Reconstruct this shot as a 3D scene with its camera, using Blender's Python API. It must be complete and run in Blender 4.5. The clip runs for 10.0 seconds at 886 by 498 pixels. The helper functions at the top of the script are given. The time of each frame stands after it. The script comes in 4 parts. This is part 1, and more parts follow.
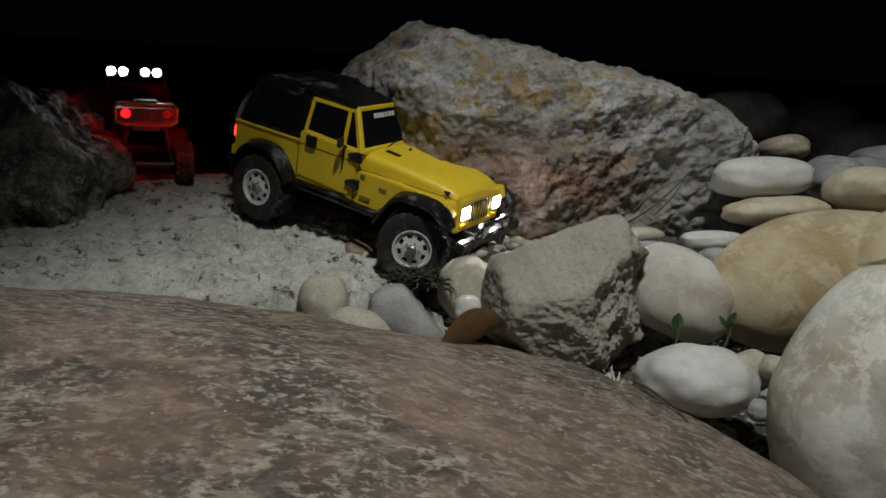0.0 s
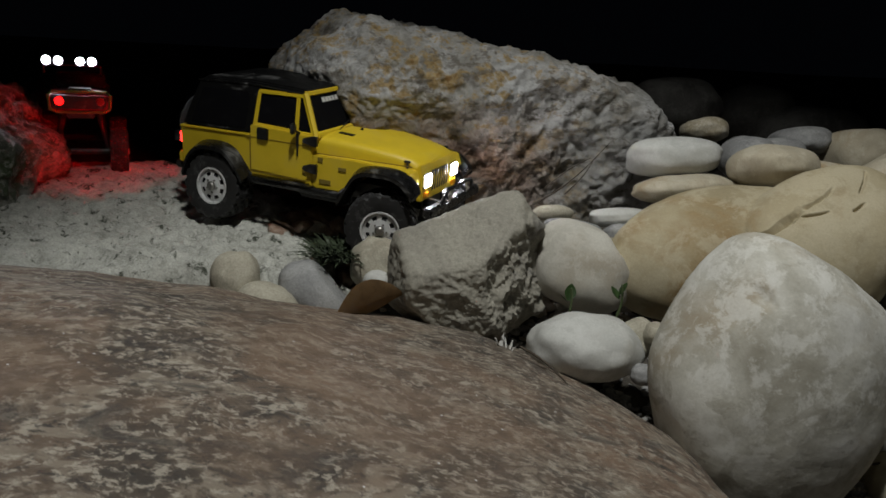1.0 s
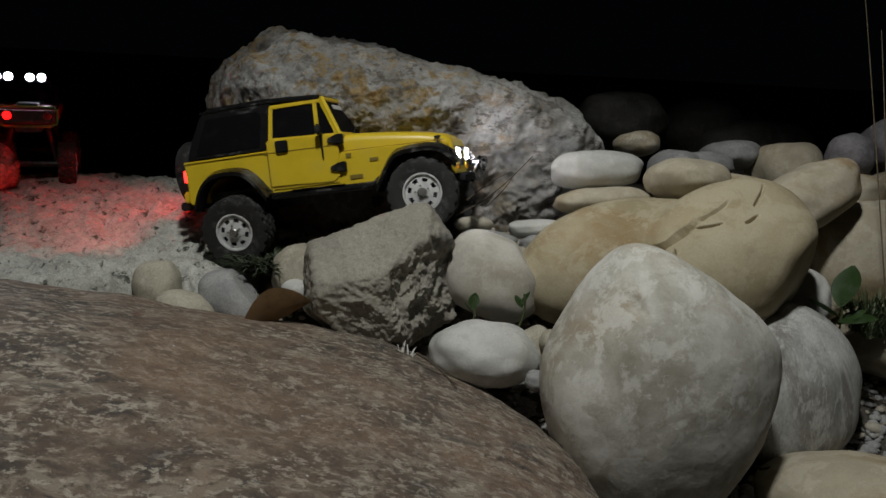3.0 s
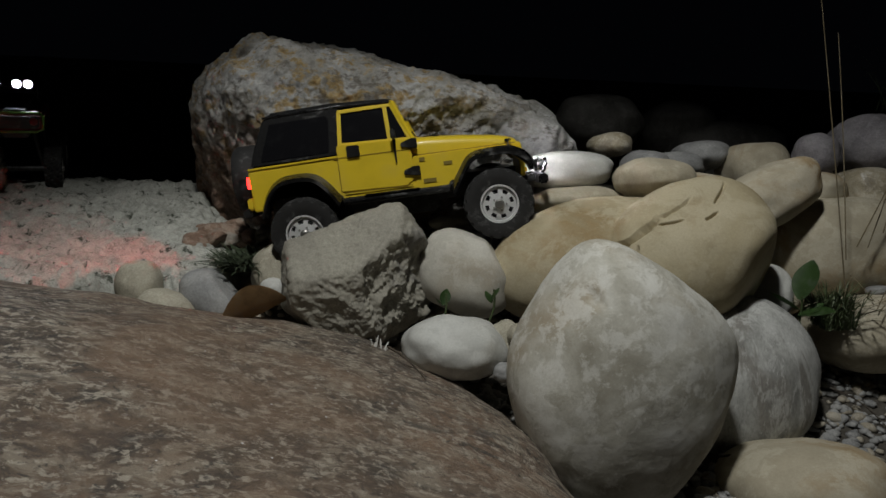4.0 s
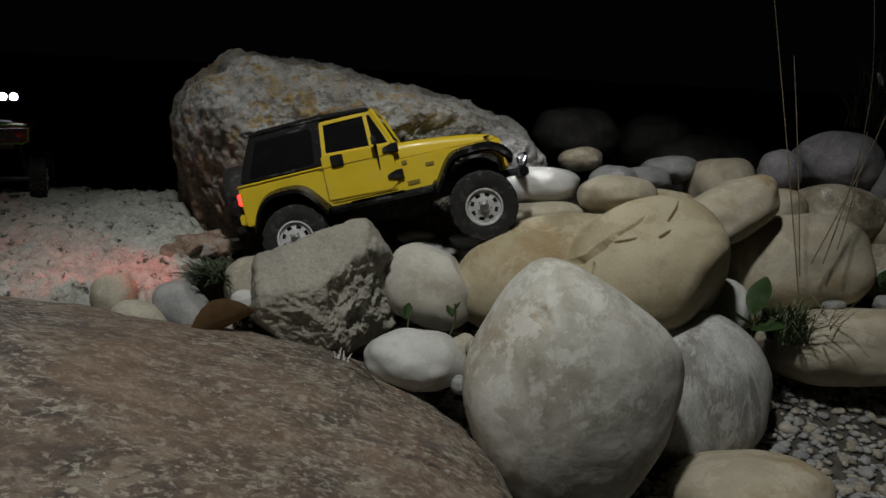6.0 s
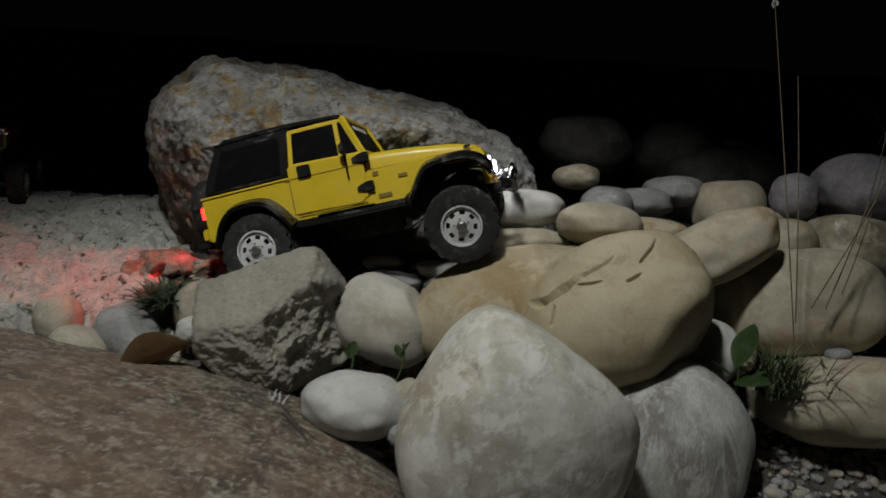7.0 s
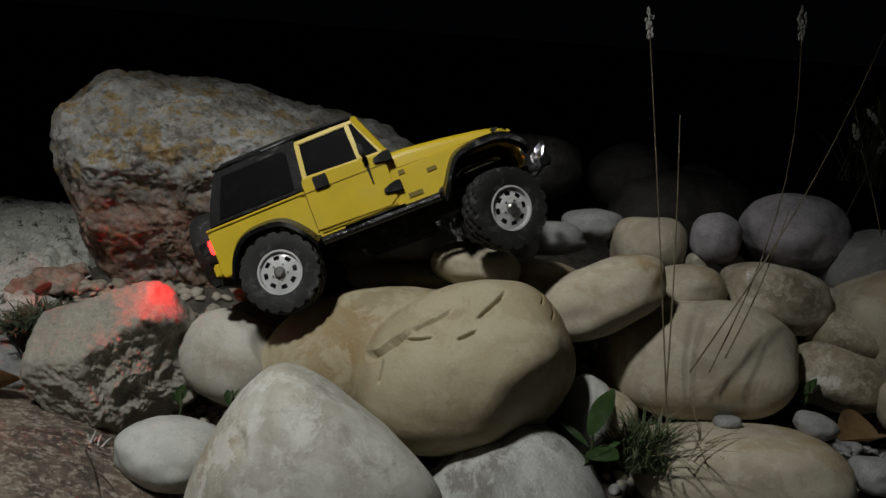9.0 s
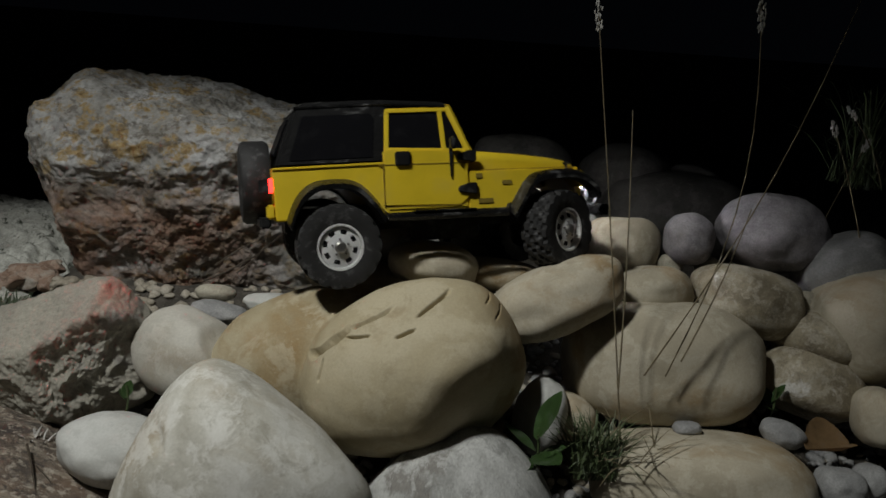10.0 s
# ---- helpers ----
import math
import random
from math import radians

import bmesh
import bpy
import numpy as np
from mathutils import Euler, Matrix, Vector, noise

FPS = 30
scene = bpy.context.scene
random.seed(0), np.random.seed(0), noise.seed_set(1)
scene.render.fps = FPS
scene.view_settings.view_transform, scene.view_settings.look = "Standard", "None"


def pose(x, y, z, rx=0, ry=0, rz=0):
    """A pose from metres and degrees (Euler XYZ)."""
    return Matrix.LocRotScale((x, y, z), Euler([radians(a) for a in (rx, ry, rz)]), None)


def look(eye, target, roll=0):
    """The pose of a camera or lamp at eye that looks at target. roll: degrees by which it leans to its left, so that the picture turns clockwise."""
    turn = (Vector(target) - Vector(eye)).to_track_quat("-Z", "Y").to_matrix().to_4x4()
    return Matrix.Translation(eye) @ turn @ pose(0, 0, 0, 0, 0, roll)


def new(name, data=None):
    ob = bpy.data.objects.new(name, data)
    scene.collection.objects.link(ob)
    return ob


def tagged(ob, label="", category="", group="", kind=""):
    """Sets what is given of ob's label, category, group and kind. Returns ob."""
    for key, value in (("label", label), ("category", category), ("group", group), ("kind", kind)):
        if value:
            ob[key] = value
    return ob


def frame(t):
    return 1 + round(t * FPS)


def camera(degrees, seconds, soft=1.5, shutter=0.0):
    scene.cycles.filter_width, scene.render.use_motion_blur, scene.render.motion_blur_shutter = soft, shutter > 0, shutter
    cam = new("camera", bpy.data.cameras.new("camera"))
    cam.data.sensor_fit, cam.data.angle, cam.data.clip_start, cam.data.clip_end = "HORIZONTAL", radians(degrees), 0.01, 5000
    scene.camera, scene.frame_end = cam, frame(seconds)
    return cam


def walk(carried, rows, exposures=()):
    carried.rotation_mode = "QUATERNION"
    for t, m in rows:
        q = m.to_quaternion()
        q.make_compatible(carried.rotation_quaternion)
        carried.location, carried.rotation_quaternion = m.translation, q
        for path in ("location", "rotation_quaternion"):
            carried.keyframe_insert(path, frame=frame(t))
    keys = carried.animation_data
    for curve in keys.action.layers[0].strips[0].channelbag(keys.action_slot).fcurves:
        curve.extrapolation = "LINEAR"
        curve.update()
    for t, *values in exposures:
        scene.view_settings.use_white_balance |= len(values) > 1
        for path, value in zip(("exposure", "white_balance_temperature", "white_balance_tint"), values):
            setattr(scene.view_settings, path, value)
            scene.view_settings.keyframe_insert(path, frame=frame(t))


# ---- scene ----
cam = camera(57.0, 10.0, 1.5, 0.3)
PATH = [
    (0, -0.1900, -0.0065, 0.4665, 76.87, -3.35, -11.32),
    (0.5, -0.1293, -0.0319, 0.4681, 77.24, -2.82, -11.14),
    (1, -0.0941, -0.0663, 0.4546, 76.79, -2.91, -11.63),
    (1.5, -0.0713, -0.0887, 0.4360, 77.07, -2.94, -11.54),
    (2, -0.0646, -0.1103, 0.4317, 77.09, -2.44, -11.93),
    (2.5, -0.0022, -0.1095, 0.4482, 77.26, -2.63, -11.01),
    (3, 0.0131, -0.1203, 0.4661, 77.56, -2.88, -10.90),
    (4.5, 0.0406, -0.1686, 0.4668, 77.92, -2.39, -11.42),
    (5, 0.0348, -0.1709, 0.4626, 77.94, -2.65, -11.36),
    (5.5, 0.0565, -0.1887, 0.4779, 77.95, -2.67, -11.25),
    (5.7, 0.0636, -0.1965, 0.4856, 78.00, -2.85, -11.37),
    (7, 0.2174, -0.1262, 0.5453, 76.29, -3.41, -6.21),
    (7.5, 0.3529, -0.0591, 0.5801, 76.02, -4.45, -3.34),
    (8, 0.3916, -0.0810, 0.5687, 76.56, -4.07, -2.69),
    (8.5, 0.4338, -0.0816, 0.5821, 76.00, -4.13, -1.74),
    (9, 0.4755, -0.0632, 0.6067, 75.06, -4.26, -0.50),
    (9.5, 0.5209, -0.0694, 0.5823, 75.77, -4.14, 0.82),
    (10, 0.5724, -0.0481, 0.6012, 75.26, -4.00, 2.23),
]
walk(cam, [(t, pose(x, y, z, a, b, c)) for t, x, y, z, a, b, c in PATH],
     exposures=((0.0, 0.0), (2.5, -0.14), (4.5, -0.22), (7.0, -0.26), (8.0, -0.24), (9.5, -0.10), (10.0, 0.0)))

# ---- night sky and the one work lamp held up behind the camera ----
world = bpy.data.worlds.new("night")
scene.world = world
world.use_nodes = True
world.node_tree.nodes["Background"].inputs[0].default_value = (0.6, 0.7, 1.0, 1)
world.node_tree.nodes["Background"].inputs[1].default_value = 0.0011

lamp = new("work_lamp", bpy.data.lights.new("work_lamp", "SPOT"))
lamp.data.energy, lamp.data.shadow_soft_size, lamp.data.color = 66.0, 0.06, (0.988, 1.0, 0.972)
lamp.data.spot_size, lamp.data.spot_blend = radians(72), 0.7
lamp.matrix_world = look((-0.04, 0.14, 1.60), (0.24, 0.51, 0.10))


# ---- materials ----
def nodes_of(name):
    m = bpy.data.materials.new(name)
    m.use_nodes = True
    t = m.node_tree
    return m, t, t.nodes["Principled BSDF"]


def add(t, kind, **inputs):
    n = t.nodes.new(kind)
    for key, value in inputs.items():
        n.inputs[key.replace("_", " ")].default_value = value
    return n


def ramp(t, fac, *stops):
    n = t.nodes.new("ShaderNodeValToRGB")
    while len(n.color_ramp.elements) < len(stops):
        n.color_ramp.elements.new(0.5)
    for e, (p, c) in zip(n.color_ramp.elements, stops):
        e.position, e.color = p, (c, c, c, 1) if isinstance(c, (int, float)) else (*c, 1)
    t.links.new(fac, n.inputs[0])
    return n.outputs[0]


def mix(t, fac, a, b, blend="MIX"):
    n = t.nodes.new("ShaderNodeMix")
    n.data_type, n.blend_type = "RGBA", blend
    for socket, value in ((n.inputs[0], fac), (n.inputs[6], a), (n.inputs[7], b)):
        if isinstance(value, (int, float)):
            socket.default_value = value
        elif isinstance(value, tuple):
            socket.default_value = (*value, 1)
        else:
            t.links.new(value, socket)
    return n.outputs[2]


def coords(t, stretch=(1, 1, 1), shift=0.0):
    c = t.nodes.new("ShaderNodeTexCoord")
    m = add(t, "ShaderNodeMapping", Scale=stretch, Location=(shift, shift * 0.7, shift * 1.3))
    t.links.new(c.outputs["Object"], m.inputs[0])
    return m.outputs[0]


def noise_of(t, where, scale, detail=5.0, rough=0.55, twist=0.0):
    n = add(t, "ShaderNodeTexNoise", Scale=scale, Detail=detail, Roughness=rough, Distortion=twist)
    t.links.new(where, n.inputs["Vector"])
    return n.outputs[0]


def bump_of(t, b, height, strength, distance):
    n = add(t, "ShaderNodeBump", Strength=strength, Distance=distance)
    t.links.new(height, n.inputs["Height"])
    t.links.new(n.outputs[0], b.inputs["Normal"])
    return n


def plain(name, color, rough=0.5, metal=0.0, grime=0.12, scale=60.0, coat=0.0, vary=0.1, shine=0.5):
    """A painted, moulded or metal surface with dust and fine unevenness."""
    m, t, b = nodes_of(name)
    w = coords(t)
    n = noise_of(t, w, scale, 6, 0.6)
    dark, dusty = tuple(c * (1 - grime) for c in color), tuple(c * (1 - grime) + 0.25 * grime for c in color)
    t.links.new(ramp(t, n, (0.3, dark), (0.55, color), (0.75, dusty)), b.inputs["Base Color"])
    t.links.new(ramp(t, noise_of(t, w, scale * 0.4, 4), (0.3, max(0.02, rough - vary)), (0.7, min(1, rough + vary))), b.inputs["Roughness"])
    b.inputs["Metallic"].default_value, b.inputs["Specular IOR Level"].default_value = metal, shine
    b.inputs["Coat Weight"].default_value, b.inputs["Coat Roughness"].default_value = coat, 0.16
    return m


def scuffed(name, rough, shine):
    """Black moulded plastic, uneven like brushed paint, rubbed pale in scattered streaks."""
    m, t, b = nodes_of(name)
    w = coords(t)
    rub = mix(t, 0.5, noise_of(t, coords(t, (0.5, 1, 1), 3.3), 70, 6, 0.7, 0.8), noise_of(t, w, 18, 3, 0.5, 0.5))
    t.links.new(ramp(t, rub, (0.56, (0.006, 0.006, 0.006)), (0.64, (0.10, 0.10, 0.098))), b.inputs["Base Color"])
    t.links.new(ramp(t, rub, (0.45, rough), (0.65, min(1, rough + 0.25))), b.inputs["Roughness"])
    b.inputs["Specular IOR Level"].default_value = shine
    bump_of(t, b, noise_of(t, w, 160, 4, 0.6, 0.3), 0.5, 0.0016)
    return m


def glowing(name, color, strength):
    m, t, b = nodes_of(name)
    b.inputs["Base Color"].default_value = (*color, 1)
    b.inputs["Emission Color"].default_value = (*color, 1)
    b.inputs["Emission Strength"].default_value = strength
    return m


def stone(name, low, mid, high, scale=14.0, bump=0.5, stain=None, at=(0.55, 0.7), stain_scale=9.0, fine=0.25, rough=0.8, stretch=(1, 1, 1), relief=0.0015, pits=0.35):
    m, t, b = nodes_of(name)
    w = coords(t, stretch)
    info = t.nodes.new("ShaderNodeObjectInfo")
    shift = t.nodes.new("ShaderNodeVectorMath")
    shift.operation = "MULTIPLY_ADD"
    t.links.new(info.outputs["Random"], shift.inputs[0])
    shift.inputs[1].default_value = (7.0, 5.0, 3.0)
    t.links.new(w, shift.inputs[2])
    w = shift.outputs[0]
    big = noise_of(t, w, scale, 7, 0.6, 0.4)
    col = ramp(t, big, (0.32, low), (0.5, mid), (0.68, high))
    if stain:
        mask = ramp(t, noise_of(t, w, stain_scale, 6, 0.62, 0.6), (at[0], 0.0), (at[1], 1.0))
        col = mix(t, mask, col, stain)
    crust = ramp(t, noise_of(t, w, scale * 3.3, 9, 0.72, 0.3), (0.50, 0.0), (0.565, 0.6))
    col = mix(t, crust, col, high)
    worn = ramp(t, noise_of(t, w, scale * 2.1, 9, 0.74, 0.5), (0.55, 0.0), (0.62, 0.55))
    col = mix(t, worn, col, low)
    grain = noise_of(t, w, 420, 3, 0.7)
    col = mix(t, min(1, fine * 1.6), col, ramp(t, grain, (0.25, 0.25), (0.75, 0.85)), "OVERLAY")
    dots = noise_of(t, w, 95, 4, 0.7)
    col = mix(t, ramp(t, dots, (0.66, 0.0), (0.75, pits)), col, tuple(c * 0.45 for c in low))
    t.links.new(col, b.inputs["Base Color"])
    b.inputs["Roughness"].default_value = rough
    b.inputs["Specular IOR Level"].default_value = 0.3
    heights = mix(t, 0.45, noise_of(t, w, 70, 8, 0.65), noise_of(t, w, 300, 4, 0.6))
    bump_of(t, b, heights, bump, relief)
    return m


def span(t, socket, a, b):
    n = t.nodes.new("ShaderNodeMapRange")
    n.inputs[1].default_value, n.inputs[2].default_value = a, b
    t.links.new(socket, n.inputs[0])
    return n.outputs[0]


def boulder_stone():
    """Pale limestone with ochre crusts, painted shade of hollows and a rusty purple band on its lower left."""
    m, t, b = nodes_of("ochre_limestone")
    w = coords(t)
    big = noise_of(t, w, 11, 9, 0.62, 0.1)
    col = ramp(t, big, (0.30, (0.14, 0.13, 0.11)), (0.43, (0.26, 0.25, 0.225)), (0.54, (0.37, 0.365, 0.35)), (0.68, (0.50, 0.50, 0.495)))
    sep = t.nodes.new("ShaderNodeSeparateXYZ")
    t.links.new(w, sep.inputs[0])
    left = span(t, sep.outputs[0], 0.24, 0.04)
    ochre = mix(t, 0.55, noise_of(t, coords(t, (1, 1, 1.5), 7.7), 20, 6, 0.62, 0.4), noise_of(t, coords(t, (1, 1, 1.3), 2.2), 60, 7, 0.68, 0.3))
    core = ramp(t, ochre, (0.51, 0.0), (0.57, 0.9))
    col = mix(t, mix(t, 1.0, core, left, "MULTIPLY"), col, (0.31, 0.215, 0.085))
    deep = mix(t, 1.0, ramp(t, ochre, (0.60, 0.0), (0.635, 0.9)), left, "MULTIPLY")
    col = mix(t, deep, col, (0.20, 0.105, 0.03))
    low = span(t, sep.outputs[2], 0.065, -0.01)
    near = span(t, sep.outputs[0], 0.15, 0.03)
    rust = mix(t, 1.0, ramp(t, noise_of(t, coords(t, (1, 1, 1.3), 8.2), 10, 8, 0.64, 0.3), (0.36, 0.0), (0.50, 0.9)), low, "MULTIPLY")
    rust = mix(t, 1.0, rust, near, "MULTIPLY")
    col = mix(t, rust, col, ramp(t, noise_of(t, coords(t, (1, 1, 1), 4.4), 24, 7, 0.66, 0.3), (0.35, (0.13, 0.075, 0.052)), (0.52, (0.26, 0.155, 0.105)), (0.66, (0.42, 0.34, 0.28))))
    # dark noise patches put crevice shade into the colour
    hollow_shade = ramp(t, noise_of(t, coords(t, (0.8, 1, 1.4), 1.9), 34, 9, 0.72, 0.2), (0.41, 0.75), (0.465, 0.0))
    col = mix(t, hollow_shade, col, (0.105, 0.088, 0.068))
    seam = ramp(t, noise_of(t, coords(t, (0.7, 1, 1.6), 5.5), 13, 10, 0.72, 0.1), (0.33, 0.65), (0.41, 0.0))
    col = mix(t, seam, col, (0.14, 0.12, 0.095))
    col = mix(t, 0.35, col, ramp(t, noise_of(t, w, 160, 5, 0.7), (0.3, 0.2), (0.7, 0.85)), "OVERLAY")
    t.links.new(col, b.inputs["Base Color"])
    b.inputs["Roughness"].default_value = 0.75
    b.inputs["Specular IOR Level"].default_value = 0.35
    bump_of(t, b, mix(t, 0.3, noise_of(t, w, 55, 10, 0.74, 0.3), big), 1.0, 0.012)
    return m


def granite_stone():
    """Pinkish brown gneiss: streaks along its grain, dark mica and bright glinting specks."""
    m, t, b = nodes_of("pink_granite")
    w = coords(t, (0.85, 1.0, 1.0))
    big = noise_of(t, w, 6, 6, 0.6, 0.5)
    col = ramp(t, big, (0.34, (0.085, 0.066, 0.050)), (0.5, (0.145, 0.108, 0.080)), (0.64, (0.20, 0.135, 0.092)))
    clots = noise_of(t, coords(t, (0.75, 1, 1), 4.1), 42, 7, 0.66, 0.6)
    col = mix(t, ramp(t, clots, (0.50, 0.0), (0.57, 0.85)), col, (0.28, 0.235, 0.18))
    col = mix(t, ramp(t, clots, (0.38, 0.85), (0.46, 0.0)), col, (0.055, 0.046, 0.038))
    crystals = noise_of(t, w, 125, 6, 0.72, 0.3)
    col = mix(t, ramp(t, crystals, (0.52, 0.0), (0.58, 0.85)), col, (0.45, 0.40, 0.325))
    col = mix(t, ramp(t, noise_of(t, coords(t, (0.8, 1, 1), 2.3), 105, 7, 0.76, 0.4), (0.55, 0.0), (0.62, 0.85)), col, (0.035, 0.032, 0.030))
    col = mix(t, ramp(t, noise_of(t, coords(t, (0.7, 1, 1), 6.1), 13, 9, 0.74, 0.8), (0.54, 0.0), (0.62, 0.7)), col, (0.050, 0.045, 0.042))
    col = mix(t, ramp(t, noise_of(t, coords(t, (1, 1, 1), 9.7), 7, 6, 0.6, 0.5), (0.50, 0.0), (0.64, 0.5)), col, (0.24, 0.155, 0.10))
    v = add(t, "ShaderNodeTexVoronoi", Scale=70.0, Randomness=1.0)
    t.links.new(coords(t), v.inputs["Vector"])
    fleck = ramp(t, v.outputs["Distance"], (0.05, 1.0), (0.075, 0.0))
    rare = ramp(t, v.outputs["Color"], (0.70, 0.0), (0.72, 1.0))
    fleck = mix(t, 1.0, fleck, rare, "MULTIPLY")
    t.links.new(mix(t, fleck, col, (0.85, 0.85, 0.85)), b.inputs["Base Color"])
    t.links.new(ramp(t, fleck, (0.0, 0.62), (1.0, 0.12)), b.inputs["Roughness"])
    bump_of(t, b, mix(t, 0.5, noise_of(t, w, 130, 8, 0.7), noise_of(t, w, 30, 8, 0.6)), 1.0, 0.010)
    return m


STONE = {
    "B": boulder_stone(),
    "R": granite_stone(),
    "A": stone("grey_sandstone", (0.20, 0.19, 0.16), (0.255, 0.24, 0.20), (0.30, 0.285, 0.235), 10, 0.5, (0.19, 0.18, 0.16), (0.55, 0.6), 7, relief=0.0016),
    "W": stone("white_limestone", (0.40, 0.40, 0.375), (0.47, 0.47, 0.44), (0.53, 0.53, 0.50), 14, 0.3, (0.36, 0.345, 0.30), (0.55, 0.7), 8, fine=0.1, pits=0.15),
    "P": stone("pale_limestone", (0.38, 0.36, 0.31), (0.45, 0.43, 0.375), (0.52, 0.50, 0.44), 12, 0.35, (0.40, 0.36, 0.29), (0.55, 0.7), 9, fine=0.1, pits=0.2),
    "N": stone("mottled_limestone", (0.30, 0.28, 0.225), (0.49, 0.475, 0.415), (0.66, 0.65, 0.60), 11, 0.25, (0.36, 0.31, 0.23), (0.52, 0.70), 8, fine=0.1, pits=0.12),
    "T": stone("ochre_sandstone", (0.29, 0.24, 0.145), (0.375, 0.32, 0.205), (0.46, 0.405, 0.285), 6, 0.35, (0.28, 0.19, 0.085), (0.55, 0.70), 7, fine=0.1, pits=0.2),
    "C": stone("tan_sandstone", (0.31, 0.275, 0.20), (0.40, 0.355, 0.265), (0.48, 0.44, 0.345), 8, 0.35, (0.31, 0.23, 0.13), (0.52, 0.68), 8, fine=0.1, pits=0.25),
    "G": stone("grey_slate", (0.19, 0.19, 0.19), (0.25, 0.25, 0.245), (0.32, 0.32, 0.31), 12, 0.4),
    "V": stone("veined_marble", (0.16, 0.16, 0.15), (0.34, 0.34, 0.32), (0.48, 0.48, 0.46), 20, 0.6, (0.22, 0.21, 0.19), (0.53, 0.60), 17, stretch=(1, 1, 0.4)),
    "M": stone("mottled_chert", (0.15, 0.125, 0.085), (0.30, 0.26, 0.18), (0.46, 0.42, 0.34), 20, 0.8, (0.60, 0.58, 0.53), (0.60, 0.66), 17, rough=0.55),
    "U": stone("mauve_limestone", (0.17, 0.16, 0.172), (0.245, 0.23, 0.243), (0.32, 0.305, 0.315), 22, 0.7),
    # far stones: base colour darkened to stand for lamplight not reaching them
    "D": stone("dimmed_river_stone", (0.050, 0.048, 0.043), (0.082, 0.078, 0.071), (0.12, 0.115, 0.105), 12, 0.5),
    "S": stone("buff_river_stone", (0.26, 0.235, 0.18), (0.33, 0.305, 0.24), (0.40, 0.375, 0.30), 18, 0.4),
    "K": stone("mossy_rock", (0.06, 0.065, 0.055), (0.14, 0.15, 0.125), (0.36, 0.36, 0.33), 26, 1.0, (0.06, 0.08, 0.04), (0.5, 0.6), 12, relief=0.004),
    "X": stone("rusty_rubble", (0.13, 0.085, 0.06), (0.22, 0.145, 0.105), (0.32, 0.255, 0.20), 20, 0.8, (0.33, 0.31, 0.27), (0.52, 0.62), 16, relief=0.003),
}
# mortar's dark blotch colour stands in for shade inside small pits
MORTAR = stone("rough_mortar", (0.26, 0.26, 0.23), (0.385, 0.385, 0.345), (0.48, 0.48, 0.435), 30, 1.0, (0.055, 0.06, 0.045), (0.57, 0.63), 48, fine=0.35, rough=0.95, relief=0.004, pits=0.6)
SOIL = stone("dark_soil", (0.03, 0.027, 0.022), (0.06, 0.053, 0.043), (0.10, 0.09, 0.075), 40, 1.0, (0.16, 0.15, 0.13), (0.62, 0.70), 120, rough=0.95, relief=0.004)

YELLOW = plain("yellow_paint", (0.66, 0.475, 0.020), 0.44, grime=0.12, scale=25, coat=0.10, vary=0.08)
BLACK = plain("black_plastic", (0.012, 0.012, 0.012), 0.35, grime=0.3)
SCUFFED = scuffed("scuffed_black_paint", 0.22, 0.5)
HARDTOP = scuffed("scuffed_hardtop_paint", 0.48, 0.14)
PANE = plain("smoked_pane", (0.006, 0.006, 0.007), 0.45, grime=0.02, scale=60, vary=0.05, shine=0.02)
RUBBER = plain("tyre_rubber", (0.011, 0.0105, 0.01), 0.75, grime=0.35, scale=90)
RIM = plain("white_rim_paint", (0.93, 0.93, 0.92), 0.24, grime=0.08, scale=90)
STEEL = plain("dull_steel", (0.32, 0.31, 0.29), 0.35, 0.9)
CHROME = plain("chrome", (0.75, 0.75, 0.75), 0.1, 1.0, 0.05)
SEAM = plain("dark_seam", (0.26, 0.175, 0.010), 0.7)
BADGE = plain("dark_badge", (0.20, 0.145, 0.02), 0.6)
BANNER = plain("white_banner", (0.55, 0.55, 0.55), 0.5)
RED_PLASTIC = plain("red_plastic", (0.16, 0.008, 0.007), 0.4)
GREEN_TUBE = plain("green_paint", (0.12, 0.24, 0.04), 0.35)
AMBER = plain("amber_lens", (0.6, 0.25, 0.01), 0.2)
TAIL = glowing("tail_light_glow", (1.0, 0.02, 0.016), 7)
BULB = glowing("tail_bulb_glow", (1.0, 0.0004, 0.0004), 8000)
HEAD = glowing("head_light_glow", (0.95, 0.95, 1.0), 140)
SPOT = glowing("spot_light_glow", (0.85, 0.92, 1.0), 160)
REDGLOW = glowing("red_lamp_glow", (1.0, 0.003, 0.003), 8)
LEAF = plain("green_leaf", (0.055, 0.11, 0.03), 0.5, grime=0.35)
DRYLEAF = plain("dry_leaf", (0.33, 0.21, 0.10), 0.7, grime=0.4)
STRAW = plain("dry_straw", (0.14, 0.11, 0.06), 0.8, grime=0.4)
GRASS = plain("dull_grass", (0.06, 0.085, 0.03), 0.6, grime=0.4)
WEED = plain("dark_weed", (0.035, 0.05, 0.022), 0.7, grime=0.4)
TWIG = plain("dark_twig", (0.06, 0.045, 0.03), 0.85, grime=0.4)
PLUME = plain("pale_plume", (0.42, 0.41, 0.38), 0.9, grime=0.2)


